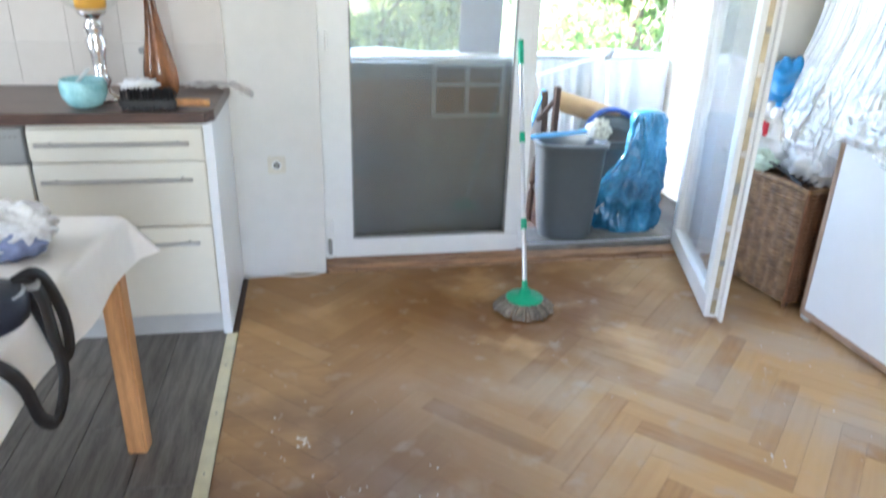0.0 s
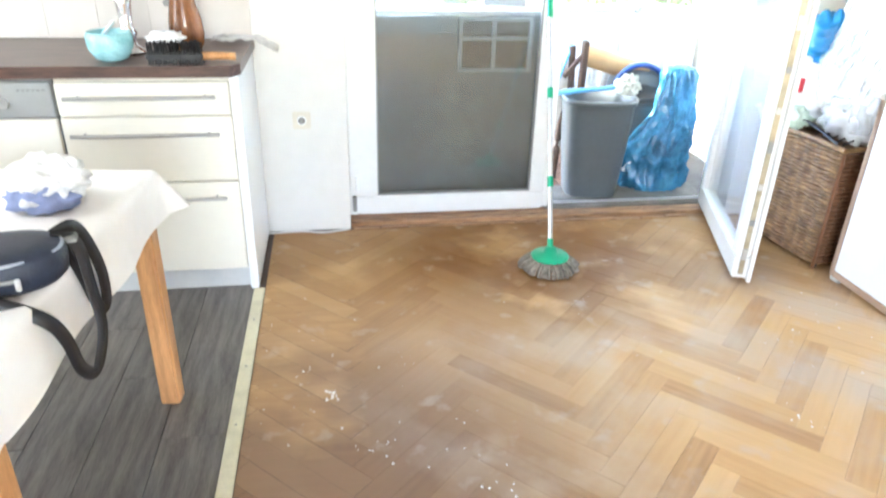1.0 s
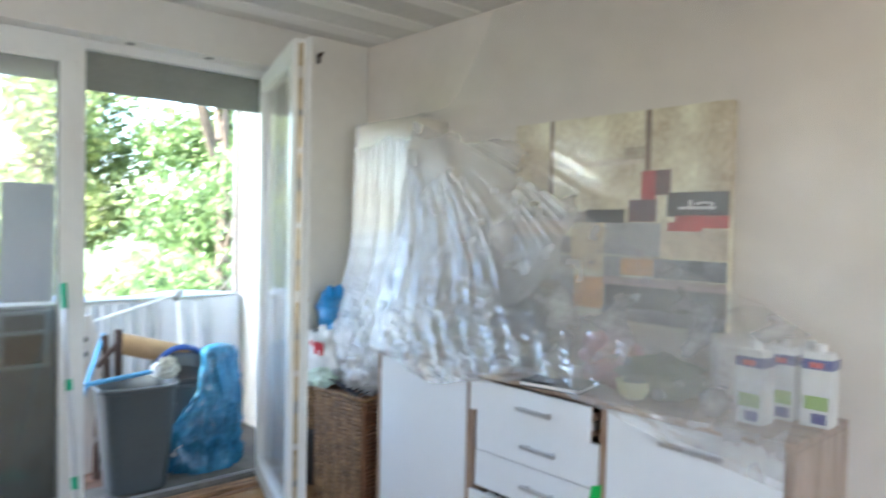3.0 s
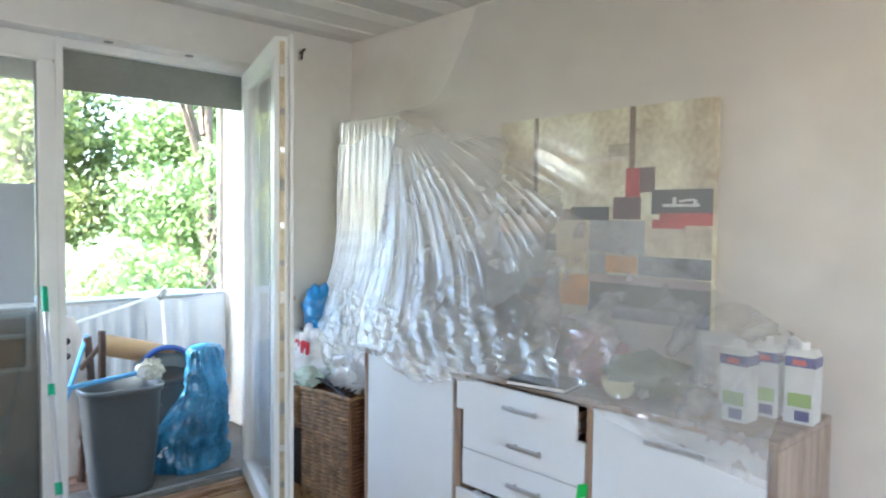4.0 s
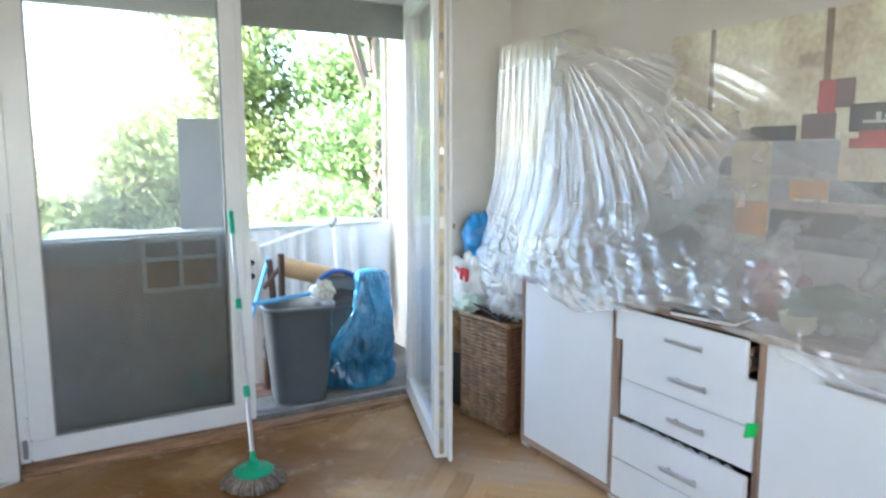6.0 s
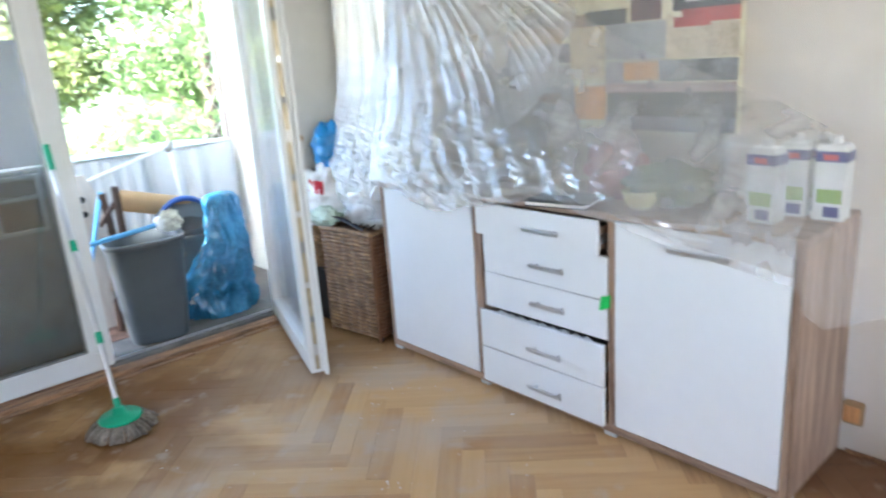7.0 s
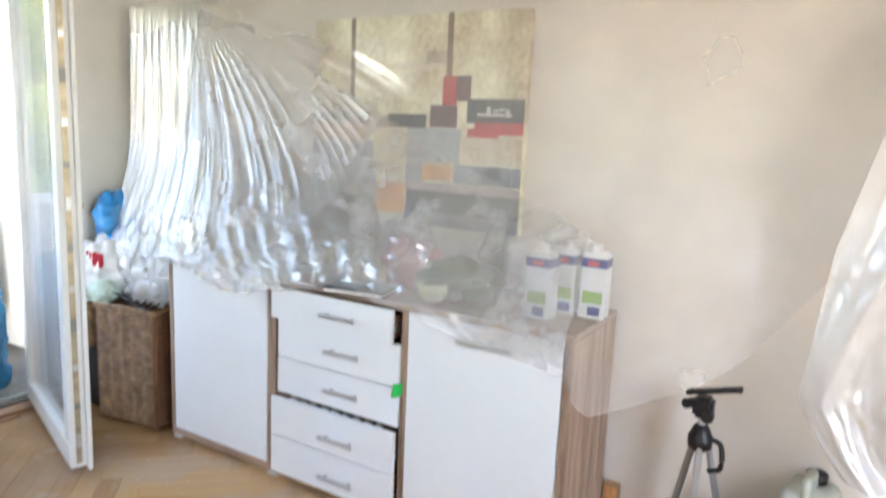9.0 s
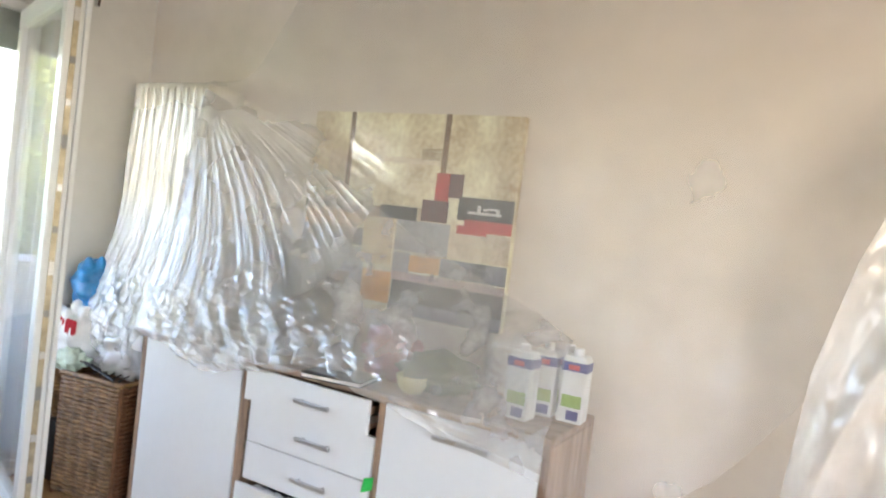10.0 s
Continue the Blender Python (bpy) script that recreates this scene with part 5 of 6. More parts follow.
part("crank", tube(curve_points([(2.262, 0.36, 0.5), (2.25, 0.32, 0.49), (2.25, 0.315, 0.42), (2.262, 0.35, 0.395)], 20), 0.008, 8), BLACK, tr)
part("head", box(C.x - 0.03, C.x + 0.03, C.y - 0.03, C.y + 0.03, 0.56, 0.625, 0.01), BLACK, tr)
part("head_knob", rod((C.x - 0.03, C.y + 0.05, 0.6), (C.x, C.y + 0.03, 0.6), 0.016), BLACK, tr)
part("head_knob", rod((C.x - 0.05, C.y - 0.02, 0.575), (C.x - 0.02, C.y - 0.02, 0.575), 0.018), BLACK, tr)
part("phone_clamp", beam((C.x, C.y + 0.055, 0.628), (C.x, C.y - 0.105, 0.672), 0.03, 0.014, 0.003), BLACK, tr)
for dy in (-0.06, -0.1):
    part("clamp_tip", rod((C.x - 0.012, C.y + dy, 0.665 - 0.2 * (dy + 0.1)), (C.x - 0.03, C.y + dy, 0.68 - 0.2 * (dy + 0.1)), 0.005), BLACK, tr)
strapk = thing("tripod_strap", "dark strap lying on the floor under the tripod", "strap")
part("strap", tube(curve_points([(2.27, 0.52, 0.02), (2.23, 0.49, 0.006), (2.21, 0.43, 0.006), (2.2, 0.37, 0.006)], 20), 0.008, 6, None, 0.5), BLACK, strapk)
CAN = mat("milky_canister", (0.50, 0.52, 0.46), 0.35, vary=0.06, scale=4)
LIQ = mat("yellowish_filled_canister", (0.36, 0.34, 0.17), 0.35, vary=0.06, scale=4)


def canister(x, y, w, d, h, turn, fill):
    c = thing("canister", "translucent plastic canister part filled with yellowish liquid", "canister", "canisters on the floor", at=pose(x, y, 0, 0, 0, turn))
    low = bmesh.new()
    part("filled_body", skin(low, [super_ring(low, w * s, d * s, z, 6, 32) for s, z in ((0.94, 0), (1, 0.015), (1, h * fill))]), LIQ, c, "yellowish liquid level", True)
    up = bmesh.new()
    part("upper_body", skin(up, [super_ring(up, w * s, d * s, z, 6, 32) for s, z in ((1, h * fill + 0.0005), (1, h * 0.88), (0.95, h * 0.95), (0.8, h))]), CAN, c, "", True)
    part("grip", tube(curve_points([(0, -d * 0.1, h * 0.98), (0, -d * 0.05, h + 0.045), (0, d * 0.6, h + 0.045), (0, d * 0.75, h * 0.97)], 20), 0.013, 10), CAN, c, "", True)
    part("screw_cap", lathe([(0.03, h - 0.002), (0.031, h + 0.025), (0.026, h + 0.03), (0.0, h + 0.03)], 22, (0, -d * 0.55)), BLACK, c, "black screw cap", True)


canister(2.16, 0.165, 0.07, 0.085, 0.26, 75, 0.7)
canister(2.33, 0.07, 0.075, 0.10, 0.40, 80, 0.75)
canister(2.17, -0.03, 0.07, 0.085, 0.26, 95, 0.6)

# ---- dust sheets ----
def grid_object(xs, ys, zs):
    nv, nu = xs.shape
    idx = np.arange(nv * nu).reshape(nv, nu)
    faces = np.stack([idx[:-1, :-1], idx[1:, :-1], idx[1:, 1:], idx[:-1, 1:]], -1).reshape(-1, 4)
    data = bpy.data.meshes.new("film")
    data.from_pydata(np.stack([xs, ys, zs], -1).reshape(-1, 3).tolist(), [], faces.tolist())
    data.polygons.foreach_set("use_smooth", [True] * len(data.polygons))
    return data


def soft_noise(a, b, scale, seed):
    """A smooth field of random bumps, summed from sines."""
    r = np.random.RandomState(seed)
    out = np.zeros_like(a)
    for _ in range(9):
        kx, ky, ph = r.normal() * scale, r.normal() * scale, r.rand() * 6.28
        out += np.sin(kx * a + ky * b + ph)
    return out / 3.0


def smooth_step(x, a, b):
    t = np.clip((x - a) / (b - a), 0, 1)
    return t * t * (3 - 2 * t)


def film_depth(y, z):
    """How far the film stands off the wall."""
    wall = 0.034 + 0.003 * soft_noise(y, z, 2.0, 3) + 0.036 * smooth_step(y, 0.0, 1.0) * smooth_step(-z, -2.36, -1.95)
    shelf = (0.238 + 0.14 * smooth_step(-z, -1.4, -0.65)) * smooth_step(y, 2.545, 2.565) * smooth_step(-z, -1.94, -1.905)
    inside = smooth_step(y, 0.665, 0.70)
    slope = smooth_step(y, 0.05, 0.74)
    left = smooth_step(-y, -2.62, -2.57)
    front = 0.448 * inside * left * smooth_step(-z, -0.86, -0.825)
    t = np.clip((2.56 - y) / 1.5, 0, 1)
    zd = 1.905 - 0.40 * smooth_step(t, 0.0, 0.75) ** 0.8
    dd = np.maximum(0.238 - 0.30 * t ** 0.8, 0.075)
    q = np.clip((zd - z) / (zd - 0.83), 0, 1)
    below = dd + (0.448 - dd) * q ** (1.15 + 0.9 * smooth_step(t, 0.45, 1.0))
    over = wall + (dd - wall) * np.exp(-(np.maximum(z - zd, 0) / (0.05 + 0.3 * t)) ** 1.3)
    tent = np.where(z < zd, below, over) * slope * np.where(y > 2.565, 0, 1)
    cartons = 0.355 * smooth_step(y, 0.55, 0.72) * smooth_step(-y, -1.2, -0.95) * smooth_step(-z, -1.26, -1.045)
    return np.maximum.reduce([wall, shelf, front, cartons, tent * np.where(y < 0.70, 1.0, smooth_step(z, 0.80, 0.83))])


def facets(a, b, scale, seed, count=7):
    """Sharp creases with flat faces between them, 0..1."""
    r = np.random.RandomState(seed)
    out = np.zeros_like(a)
    for _ in range(count):
        kx, ky, ph = r.normal() * scale, r.normal() * scale, r.rand() * 6.28
        t = (kx * a + ky * b + ph + 1.1 * soft_noise(a, b, scale * 0.35, r.randint(999))) / math.pi
        out += np.abs(np.mod(t, 2) - 1)
    return out / count


def cusp(wave, power=2.0):
    return (1 - np.abs(np.sin(wave))) ** power


def folds(y, z):
    # fan of tight folds pulled from the shelf's top corner
    dy, dz = 2.60 - y, 1.93 - z
    r, phi = np.hypot(dy, dz), np.arctan2(dy, np.maximum(dz, 1e-3))
    phi = phi + 0.10 * np.maximum(r - 0.4, 0) ** 1.5
    patchy = 0.35 + 0.65 * smooth_step(soft_noise(phi * 9, r * 1.3, 1.1, 41), -0.5, 0.6)
    patchy2 = 0.2 + 0.8 * smooth_step(soft_noise(phi * 16, r * 2.2, 1.1, 42), -0.4, 0.7)
    big = cusp(phi * 17 + 1.7 * soft_noise(phi * 3, r * 0.7, 1.2, 7))
    mid = cusp(phi * 41 + 1.5 * soft_noise(phi * 5, r * 1.0, 1.3, 8)) * patchy
    thin = cusp(phi * 88 + 1.2 * soft_noise(phi * 7, r * 1.4, 1.4, 9), 1.6) * patchy2
    reach = smooth_step(r, 0.03, 0.25) * smooth_step(-r, -1.5, -0.5) * smooth_step(phi, 0.0, 0.08) * smooth_step(-phi, -1.36, -1.15)
    fan = np.minimum(r, 0.8) * (0.011 * big * patchy2 + 0.014 * mid + 0.010 * thin) * reach
    # pleats over the shelf's ribs, going over into slack hanging folds
    front = smooth_step(y, 2.53, 2.57)
    spread = (y - 2.62) / (1 + 0.25 * (1.93 - z))
    pleat = 0.007 * cusp(spread * math.pi / 0.05 + 0.6 * soft_noise(y, z, 2, 9), 1.2) * front * smooth_step(z, 1.15, 1.65) * smooth_step(-z, -1.935, -1.92)
    hang = front * smooth_step(-z, -1.8, -1.45) * (0.005 * cusp(spread * 34 + 1.6 * soft_noise(y * 2, z * 0.7, 2.5, 11)) + 0.0045 * cusp(spread * 92 + 1.5 * soft_noise(y * 2, z, 3, 12)))
    # crumpled heap of film on the sideboard
    zone = smooth_step(-z, -1.22, -0.93) * smooth_step(z, 0.62, 0.70) * (0.55 * smooth_step(y, 0.90, 1.05) + 0.45 * smooth_step(y, 1.1, 1.3)) * (1 - 0.5 * smooth_step(y, 2.35, 2.6))
    crease = zone * (0.030 * facets(y, z * 1.2, 22, 13, 4) + 0.024 * facets(y, z * 1.1, 60, 15, 3) + 0.009 * facets(y, z, 140, 17, 3))
    fine = 0.0045 * facets(y, z * 0.45, 75, 18, 3) * smooth_step(-z, -1.62, -1.2) * smooth_step(y, 0.95, 1.2)
    drops = 0.007 * cusp(y * 46 + 2 * soft_noise(y, z * 0.6, 3, 19), 3) * smooth_step(-z, -1.02, -0.9) * smooth_step(z, 0.82, 0.86) * smooth_step(-y, -1.35, -1.05) * smooth_step(y, 0.72, 0.8)
    hem = smooth_step(-y, -0.68, -0.60) * smooth_step(y, -0.1, 0.15) * smooth_step(-z, -1.0, -0.78)
    crushed = hem * (0.012 * facets(y * 1.4, z * 0.7, 30, 23, 3) + 0.012 * facets(y * 1.5, z * 0.7, 90, 24, 3))
    return fan + pleat + hang + crease + fine + drops + crushed


def film_sheet(y_left, y_right, z_low, z_high, nu, nv):
    y = np.linspace(y_left, y_right, nu)
    low, high = np.interp(-y, *z_low), np.interp(-y, *z_high)
    v = np.linspace(0, 1, nv)[:, None]
    zz = high[None] * (1 - v) + low[None] * v
    yy = np.broadcast_to(y, zz.shape).copy()
    sag = 0.009 * cusp(zz * 7 - 1.7 * yy + 1.2 * soft_noise(yy, zz, 1.5, 31), 2.4) * smooth_step(zz, 1.78, 2.1) * smooth_step(-yy, -2.3, -1.9) * smooth_step(soft_noise(yy, zz, 2.2, 32), -0.5, 0.5)
    slant = (yy * 0.75 + zz * 0.5)
    lines = (0.006 * cusp(slant * 10 + 1.3 * soft_noise(yy, zz, 1.5, 33), 2.6) + 0.004 * cusp(slant * 31 + 1.5 * soft_noise(yy, zz, 2, 34), 2)) * smooth_step(-zz, -2.3, -1.6) * smooth_step(-yy, -1.0, -0.6) * smooth_step(soft_noise(yy * 1.5, zz * 0.8, 2.0, 35), -0.6, 0.6)
    depth = film_depth(yy, zz) + folds(yy, zz) + sag + lines
    return grid_object(X1 - depth, yy, zz)


LOW_Y = [-3.06, -2.9, -2.72, -2.62, -2.57, -2.54, -2.34, -2.28, -2.12, -2.05, -1.95, -1.78, -1.65, -1.47, -1.30, -1.04, -0.725, -0.70, -0.66, -0.55, -0.40, -0.30, -0.20, 0.1, 0.5]
LOW_Z = [0.70, 0.64, 0.60, 0.62, 0.74, 0.80, 0.80, 0.77, 0.735, 0.745, 0.775, 0.80, 0.83, 0.835, 0.807, 0.735, 0.69, 0.62, 0.585, 0.625, 0.68, 0.745, 0.865, 1.3, 1.6]
drape_film = new("dust_sheet", film_sheet(3.06, -0.5, (LOW_Y, LOW_Z), ([-3.06, -2.52, -2.46, -2.25, 0.5], [1.93, 1.925, 1.95, 2.38, 2.385]), 980, 400))
drape_film.data.materials.append(FILM_THICK)
inner_film = new("dust_sheet", film_sheet(2.555, 0.73, (LOW_Y[5:17], [z + 0.03 for z in LOW_Z[5:17]]), ([-2.555, -2.3, -1.9, -1.4, -1.0, -0.73], [1.88, 1.77, 1.56, 1.32, 1.18, 1.1]), 520, 240))
inner_film.data.transform(pose(-0.011, 0, 0))
inner_film.data.materials.append(FILM_INNER)
tagged(inner_film, "second layer of milky crumpled film over the sideboard", "dust sheet", "sheets of plastic film")
tagged(drape_film, "crinkled clear plastic sheet hung over wall, shelf and sideboard", "dust sheet", "sheets of plastic film")

v, u = np.meshgrid(np.linspace(0, 1, 120), np.linspace(0, 1, 110), indexing="ij")
zz = 2.36 - 1.86 * v
edge = np.interp(-zz, [-2.36, -1.9, -1.44, -1.13, -0.71, -0.58, -0.5], [-0.40, -0.16, 0.014, 0.088, 0.13, 0.06, 0.0])
yy = edge - 0.8 * u + 0.03 * np.sin(v * 9) * u
xx = 2.40 - 0.2 * smooth_step(v, 0.0, 0.5) - 0.05 * (1 - np.abs(np.sin(u * 14 + 2 * v + 0.8 * soft_noise(u, v, 4, 21)))) - 0.02 * (0.8 - np.abs(soft_noise(u * 1.5, v, 15, 23))) * smooth_step(v, 0.55, 0.8) - 0.004 * np.abs(soft_noise(u, v, 50, 25))
side_film = new("dust_sheet", grid_object(xx, yy, zz))
side_film.data.materials.append(FILM_HEAVY)
tagged(side_film, "gathered plastic sheet hanging in folds beside the canisters", "dust sheet", "sheets of plastic film")

# ---- floors, piece by piece ----
def oak(name):
    """Old oak parquet: each block its own tone, amber stains, grey dust and scratches lying over many blocks."""
    m = bpy.data.materials.new(name)
    m.use_nodes = True
    n, l = m.node_tree.nodes, m.node_tree.links
    b = n["Principled BSDF"]
    geo, info, tc, mp = n.new("ShaderNodeNewGeometry"), n.new("ShaderNodeObjectInfo"), n.new("ShaderNodeTexCoord"), n.new("ShaderNodeMapping")
    mp.inputs["Scale"].default_value = (2.2, 34, 10)
    l.new(tc.outputs["Object"], mp.inputs[0])
    grain = n.new("ShaderNodeTexNoise")
    grain.inputs["Scale"].default_value, grain.inputs["Detail"].default_value = 1.6, 8
    grain.noise_dimensions = "4D"
    mulw = n.new("ShaderNodeMath")
    mulw.operation = "MULTIPLY"
    mulw.inputs[1].default_value = 50
    l.new(info.outputs["Random"], mulw.inputs[0]), l.new(mulw.outputs[0], grain.inputs["W"]), l.new(mp.outputs[0], grain.inputs["Vector"])
    tone = n.new("ShaderNodeValToRGB")
    tone.color_ramp.elements[0].color, tone.color_ramp.elements[1].color = (0.29, 0.15, 0.066, 1), (0.70, 0.46, 0.23, 1)
    mid = tone.color_ramp.elements.new(0.45)
    mid.color = (0.55, 0.33, 0.145, 1)
    mixv = n.new("ShaderNodeMath")
    mixv.operation = "MULTIPLY_ADD"
    mixv.inputs[1].default_value = 0.55
    l.new(info.outputs["Random"], mixv.inputs[0])
    gsub = n.new("ShaderNodeMath")
    gsub.operation = "MULTIPLY"
    gsub.inputs[1].default_value = 0.5
    l.new(grain.outputs[0], gsub.inputs[0]), l.new(gsub.outputs[0], mixv.inputs[2]), l.new(mixv.outputs[0], tone.inputs[0])

    def stain(scale, lo, hi, seed, detail=5):
        no, mr, sh = n.new("ShaderNodeTexNoise"), n.new("ShaderNodeMapRange"), n.new("ShaderNodeMapping")
        sh.inputs["Location"].default_value = (seed, seed * 0.7, 0)
        l.new(geo.outputs["Position"], sh.inputs[0]), l.new(sh.outputs[0], no.inputs[0])
        no.inputs["Scale"].default_value, no.inputs["Detail"].default_value = scale, detail
        mr.inputs[1].default_value, mr.inputs[2].default_value = lo, hi
        l.new(no.outputs[0], mr.inputs[0])
        return mr.outputs[0]

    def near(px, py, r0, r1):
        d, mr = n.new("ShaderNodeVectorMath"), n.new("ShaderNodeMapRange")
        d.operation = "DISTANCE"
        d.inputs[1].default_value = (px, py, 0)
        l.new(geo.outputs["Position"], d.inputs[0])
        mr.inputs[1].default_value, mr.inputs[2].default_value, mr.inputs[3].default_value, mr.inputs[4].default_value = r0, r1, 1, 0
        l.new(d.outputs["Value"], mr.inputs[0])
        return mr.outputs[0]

    def times(a, c, k=1.0):
        t = n.new("ShaderNodeMath")
        t.operation = "MULTIPLY"
        l.new(a, t.inputs[0])
        if isinstance(c, (int, float)):
            t.inputs[1].default_value = c
        else:
            l.new(c, t.inputs[1])
        return t.outputs[0]

    def layer(col, factor, colour, blend="MIX"):
        x = n.new("ShaderNodeMix")
        x.data_type, x.blend_type = "RGBA", blend
        l.new(factor, x.inputs[0]), l.new(col, x.inputs[6])
        x.inputs[7].default_value = (*colour, 1)
        return x.outputs[2]

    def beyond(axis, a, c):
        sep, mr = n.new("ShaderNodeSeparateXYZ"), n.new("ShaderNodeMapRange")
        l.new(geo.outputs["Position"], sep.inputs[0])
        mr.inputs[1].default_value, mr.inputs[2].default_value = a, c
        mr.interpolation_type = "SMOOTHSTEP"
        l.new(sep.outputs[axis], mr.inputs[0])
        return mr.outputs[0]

    col = tone.outputs[0]
    window_side = times(beyond(1, 2.3, 2.85), stain(1.3, 0.28, 0.50, 4.0))  # darker brown in uneven patches towards the window
    col = layer(col, times(window_side, 0.6), (0.19, 0.083, 0.02))
    worn = times(near(-0.4, 1.5, 0.6, 1.35), stain(1.6, 0.22, 0.44, 3.0))
    col = layer(col, times(worn, 0.75), (0.125, 0.066, 0.046))
    amber = times(near(0.75, 2.92, 0.35, 0.95), stain(2.4, 0.36, 0.50, 9.0))
    col = layer(col, times(amber, 0.85), (0.16, 0.06, 0.007))
    # Darker, redder floor along the east wall round the tripod.
    dark_corner = times(beyond(0, 1.95, 2.2), near(2.3, 0.3, 0.5, 0.95))
    col = layer(col, times(dark_corner, 0.85), (0.13, 0.05, 0.026))
    dust = times(near(1.72, 2.1, 0.3, 0.75), stain(2.8, 0.42, 0.60, 5.0))
    col = layer(col, times(dust, 0.5), (0.50, 0.45, 0.40))
    smear = times(stain(3.2, 0.47, 0.66, 31.0), near(0.9, 1.6, 0.5, 1.3))
    col = layer(col, times(smear, 0.5), (0.52, 0.42, 0.32))
    grime = stain(9.0, 0.60, 0.72, 14.0)
    col = layer(col, times(grime, 0.35), (0.52, 0.45, 0.38))
    l.new(col, b.inputs["Base Color"])
    rr = n.new("ShaderNodeMapRange")
    b.inputs["Specular IOR Level"].default_value = 0.35
    rr.inputs[3].default_value, rr.inputs[4].default_value = 0.45, 0.65
    l.new(stain(5.0, 0.35, 0.7, 21.0), rr.inputs[0]), l.new(rr.outputs[0], b.inputs["Roughness"])
    bp = n.new("ShaderNodeBump")
    bp.inputs["Strength"].default_value, bp.inputs["Distance"].default_value = 0.12, 0.003
    l.new(grain.outputs[0], bp.inputs["Height"]), l.new(bp.outputs[0], b.inputs["Normal"])
    return m


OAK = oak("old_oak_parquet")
PL, PW = 0.48, 0.08


def block_mesh(length, width, height, gap, material):
    bm = bmesh.new()
    rings = [[bm.verts.new((sx * (length / 2 - g), sy * (width / 2 - g), z)) for sx, sy in ((-1, -1), (1, -1), (1, 1), (-1, 1))] for g, z in ((gap, -height), (gap, -0.0015), (gap + 0.0006, 0))]
    skin(bm, rings)
    data = mesh_of(bm)
    data.materials.append(material)
    return data


def clip_block(centre, turn, length, width, x0, x1, y0, y1):
    """The corners of a block cut to the floor's outline, or None."""
    c, s = math.cos(turn), math.sin(turn)
    poly = [(centre[0] + c * a - s * b, centre[1] + s * a + c * b) for a, b in ((-length, -width), (length, -width), (length, width), (-length, width))]
    if all(x0 <= x <= x1 and y0 <= y <= y1 for x, y in poly):
        return poly, True
    for axis, lim, sign in ((0, x0, 1), (0, x1, -1), (1, y0, 1), (1, y1, -1)):
        out = []
        for p, q in zip(poly, poly[1:] + poly[:1]):
            dp, dq = sign * (p[axis] - lim), sign * (q[axis] - lim)
            if dp >= 0:
                out.append(p)
            if dp * dq < 0:
                t = dp / (dp - dq)
                out.append((p[0] + t * (q[0] - p[0]), p[1] + t * (q[1] - p[1])))
        poly = out
        if len(poly) < 3:
            return None, False
    return poly, False


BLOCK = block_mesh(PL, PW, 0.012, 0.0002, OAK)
FX0, FX1, FY0, FY1 = -0.43, X1 - 0.001, Y0, Y1 - 0.014
root = math.sqrt(0.5)
cut_verts, cut_faces = [], []
made = 0
rp = random.Random(11)
for i in range(-70, 90):
    for j in range(-8, 9):
        for upright in (0, 1):
            uu, vv = i * PW + j * 2 * PL, i * PW
            cu, cv = (uu + PL + PW / 2, vv + PW - PL / 2) if upright else (uu + PL / 2, vv + PW / 2)
            wx, wy = (cu - cv) * root + 0.62, (cu + cv) * root - 1.0
            if not (FX0 - 0.3 < wx < FX1 + 0.3 and FY0 - 0.3 < wy < FY1 + 0.3):
                continue
            turn = math.pi / 4 + (math.pi / 2 if upright else 0)
            poly, whole = clip_block((wx, wy), turn, PL / 2 - 0.0005, PW / 2 - 0.0005, FX0, FX1, FY0, FY1)
            if poly is None:
                continue
            lift = 0.0008 * rp.random()
            if whole and wy > 0.9 and made < 320:
                o = new("parquet_block", BLOCK)
                o.parent = floor
                o.location, o.rotation_euler = (wx, wy, -lift), (0.0015 * (rp.random() - 0.5), 0.0015 * (rp.random() - 0.5), turn + (math.pi if rp.random() < 0.5 else 0))
                made += 1
            else:
                n0 = len(cut_verts)
                cut_verts += [(x, y, -lift) for x, y in poly]
                cut_faces.append(list(range(n0, n0 + len(poly))))
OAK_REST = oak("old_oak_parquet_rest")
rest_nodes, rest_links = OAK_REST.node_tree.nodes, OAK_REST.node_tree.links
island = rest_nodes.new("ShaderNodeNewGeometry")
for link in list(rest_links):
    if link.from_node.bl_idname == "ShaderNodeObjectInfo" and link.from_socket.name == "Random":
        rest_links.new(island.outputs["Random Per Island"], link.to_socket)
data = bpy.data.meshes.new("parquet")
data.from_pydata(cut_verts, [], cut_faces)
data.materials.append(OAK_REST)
rest = new("parquet_rest", data)
rest.parent = floor
tagged(rest, kind="stuff")

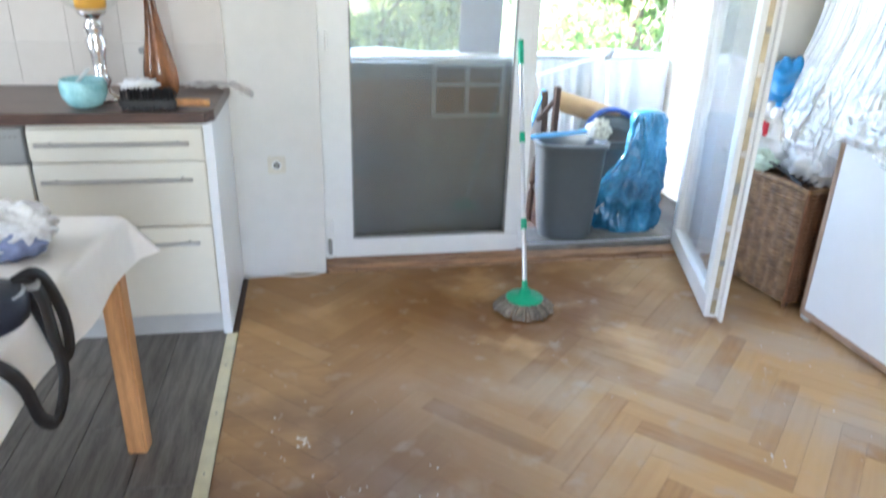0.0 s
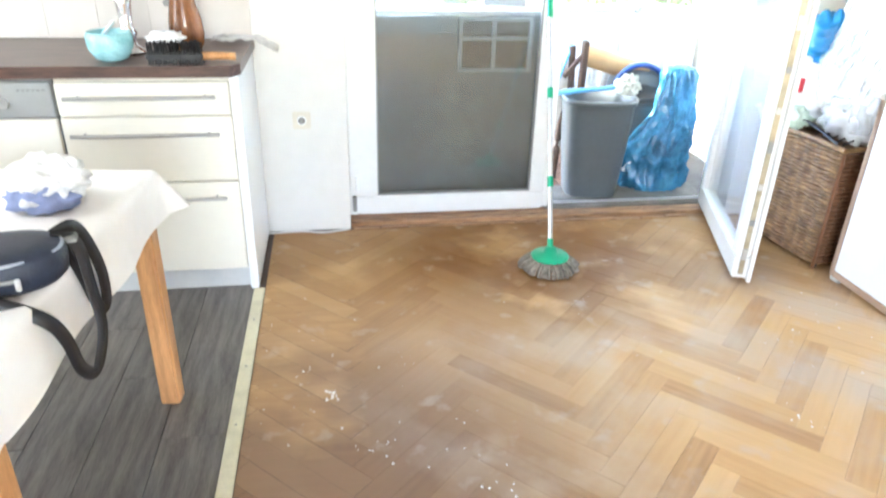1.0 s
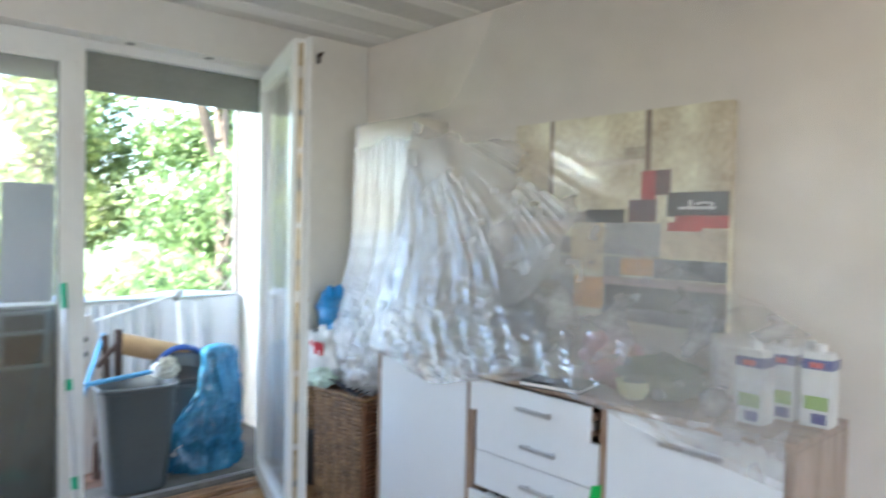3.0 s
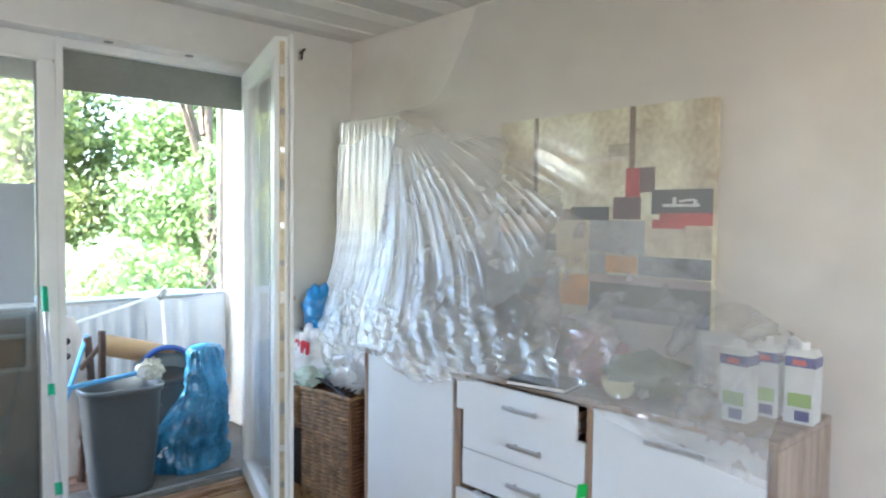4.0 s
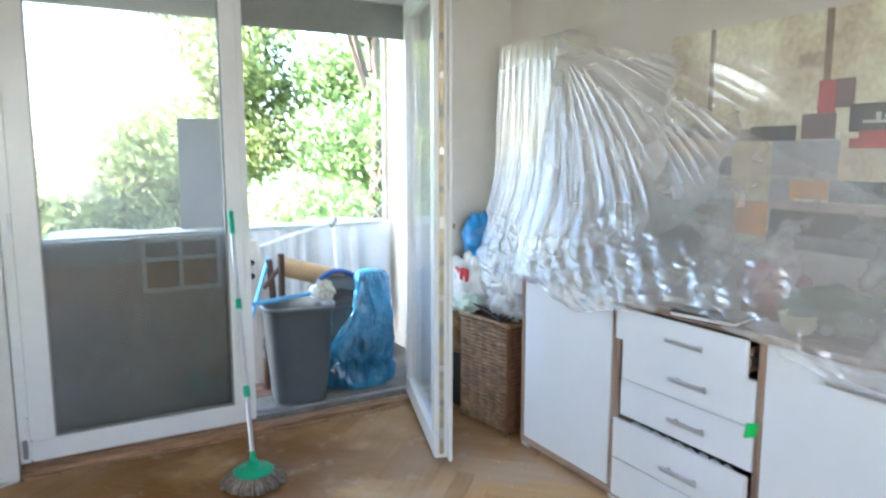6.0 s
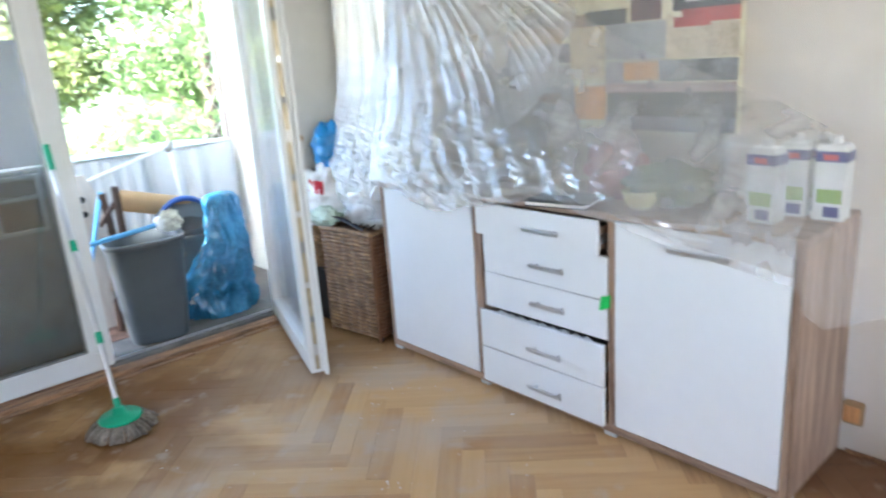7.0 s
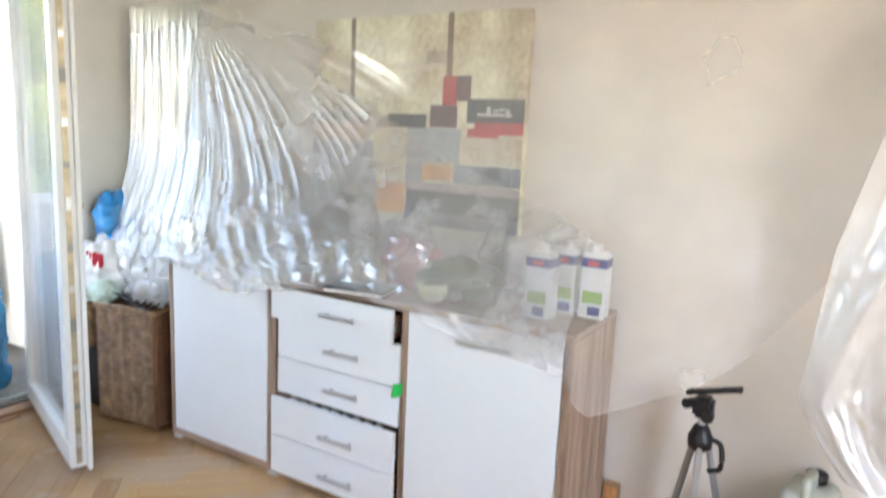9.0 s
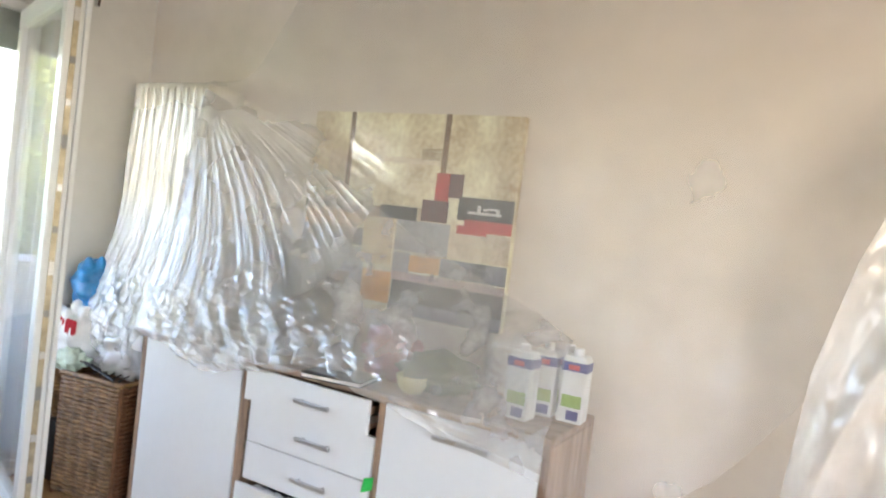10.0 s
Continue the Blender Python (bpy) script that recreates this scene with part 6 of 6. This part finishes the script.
VINYL = mat("grey_wood_vinyl", (0.075, 0.064, 0.056), 0.42, vary=0.35, scale=4, stretch=(0.9, 9, 1), random=0.12, second=(0.13, 0.118, 0.105), bump=0.06)
kf = structure("kitchen_floor", box(X0, -0.476, Y0, KF + 0.04, -0.011, -0.003), BLACK, "grey wood-look vinyl plank floor", "floor")
vm = block_mesh(0.92, 0.185, 0.008, 0.0006, VINYL)
for i in range(12):
    for j in range(7):
        o = new("vinyl_plank", vm)
        o.parent = kf
        o.location, o.rotation_euler = (-0.476 - 0.093 - 0.186 * i, KF - 0.42 - 0.922 * j + (0.31 * (i % 3)), 0.001), (0, 0, math.pi / 2)
strip = structure("floor_strip", box(-0.476, -0.432, Y0, KF + 0.0, -0.004, 0.006, 0.003), BRASS, "pale metal strip between vinyl and parquet", "threshold strip")
for k in range(14):
    part("screw", rod((-0.454, KF - 0.25 - 0.3 * k, 0.0055), (-0.454, KF - 0.25 - 0.3 * k, 0.0072), 0.004, sides=10), SEAL, strip)

crumbs = bmesh.new()
rc = random.Random(7)
for cx, cy, spread, count, big in ((-0.17, 1.99, 0.03, 16, 0.009), (-0.05, 1.75, 0.09, 12, 0.006), (-0.3, 1.9, 0.1, 10, 0.006), (-0.25, 2.1, 0.06, 8, 0.006), (0.05, 2.15, 0.09, 10, 0.006), (0.3, 1.5, 0.1, 12, 0.007),
                                  (1.88, 1.69, 0.006, 3, 0.009), (1.3, 1.68, 0.05, 9, 0.007), (1.5, 2.0, 0.2, 12, 0.005), (0.9, 2.2, 0.4, 14, 0.004), (1.6, 1.5, 0.25, 10, 0.005), (-0.2, 2.4, 0.15, 12, 0.006), (1.75, 2.2, 0.2, 16, 0.006), (0.2, 1.6, 0.25, 14, 0.005)):
    for _ in range(count):
        x, y, s = cx + spread * rc.gauss(0, 0.6), cy + spread * rc.gauss(0, 0.6), big * 0.6 * (0.3 + rc.random())
        own = bmesh.ops.create_icosphere(crumbs, subdivisions=1, radius=s)["verts"]
        for vert in own:
            vert.co = Vector((x + vert.co.x * (0.7 + rc.random() * 0.5), y + vert.co.y * (0.7 + rc.random() * 0.5), max(0, vert.co.z * 0.2 + s * 0.1)))
cr = part("plaster_crumbs", crumbs, PLASTER)
tagged(cr, "white plaster crumbs scattered on the parquet", "plaster crumbs", "", "stuff")
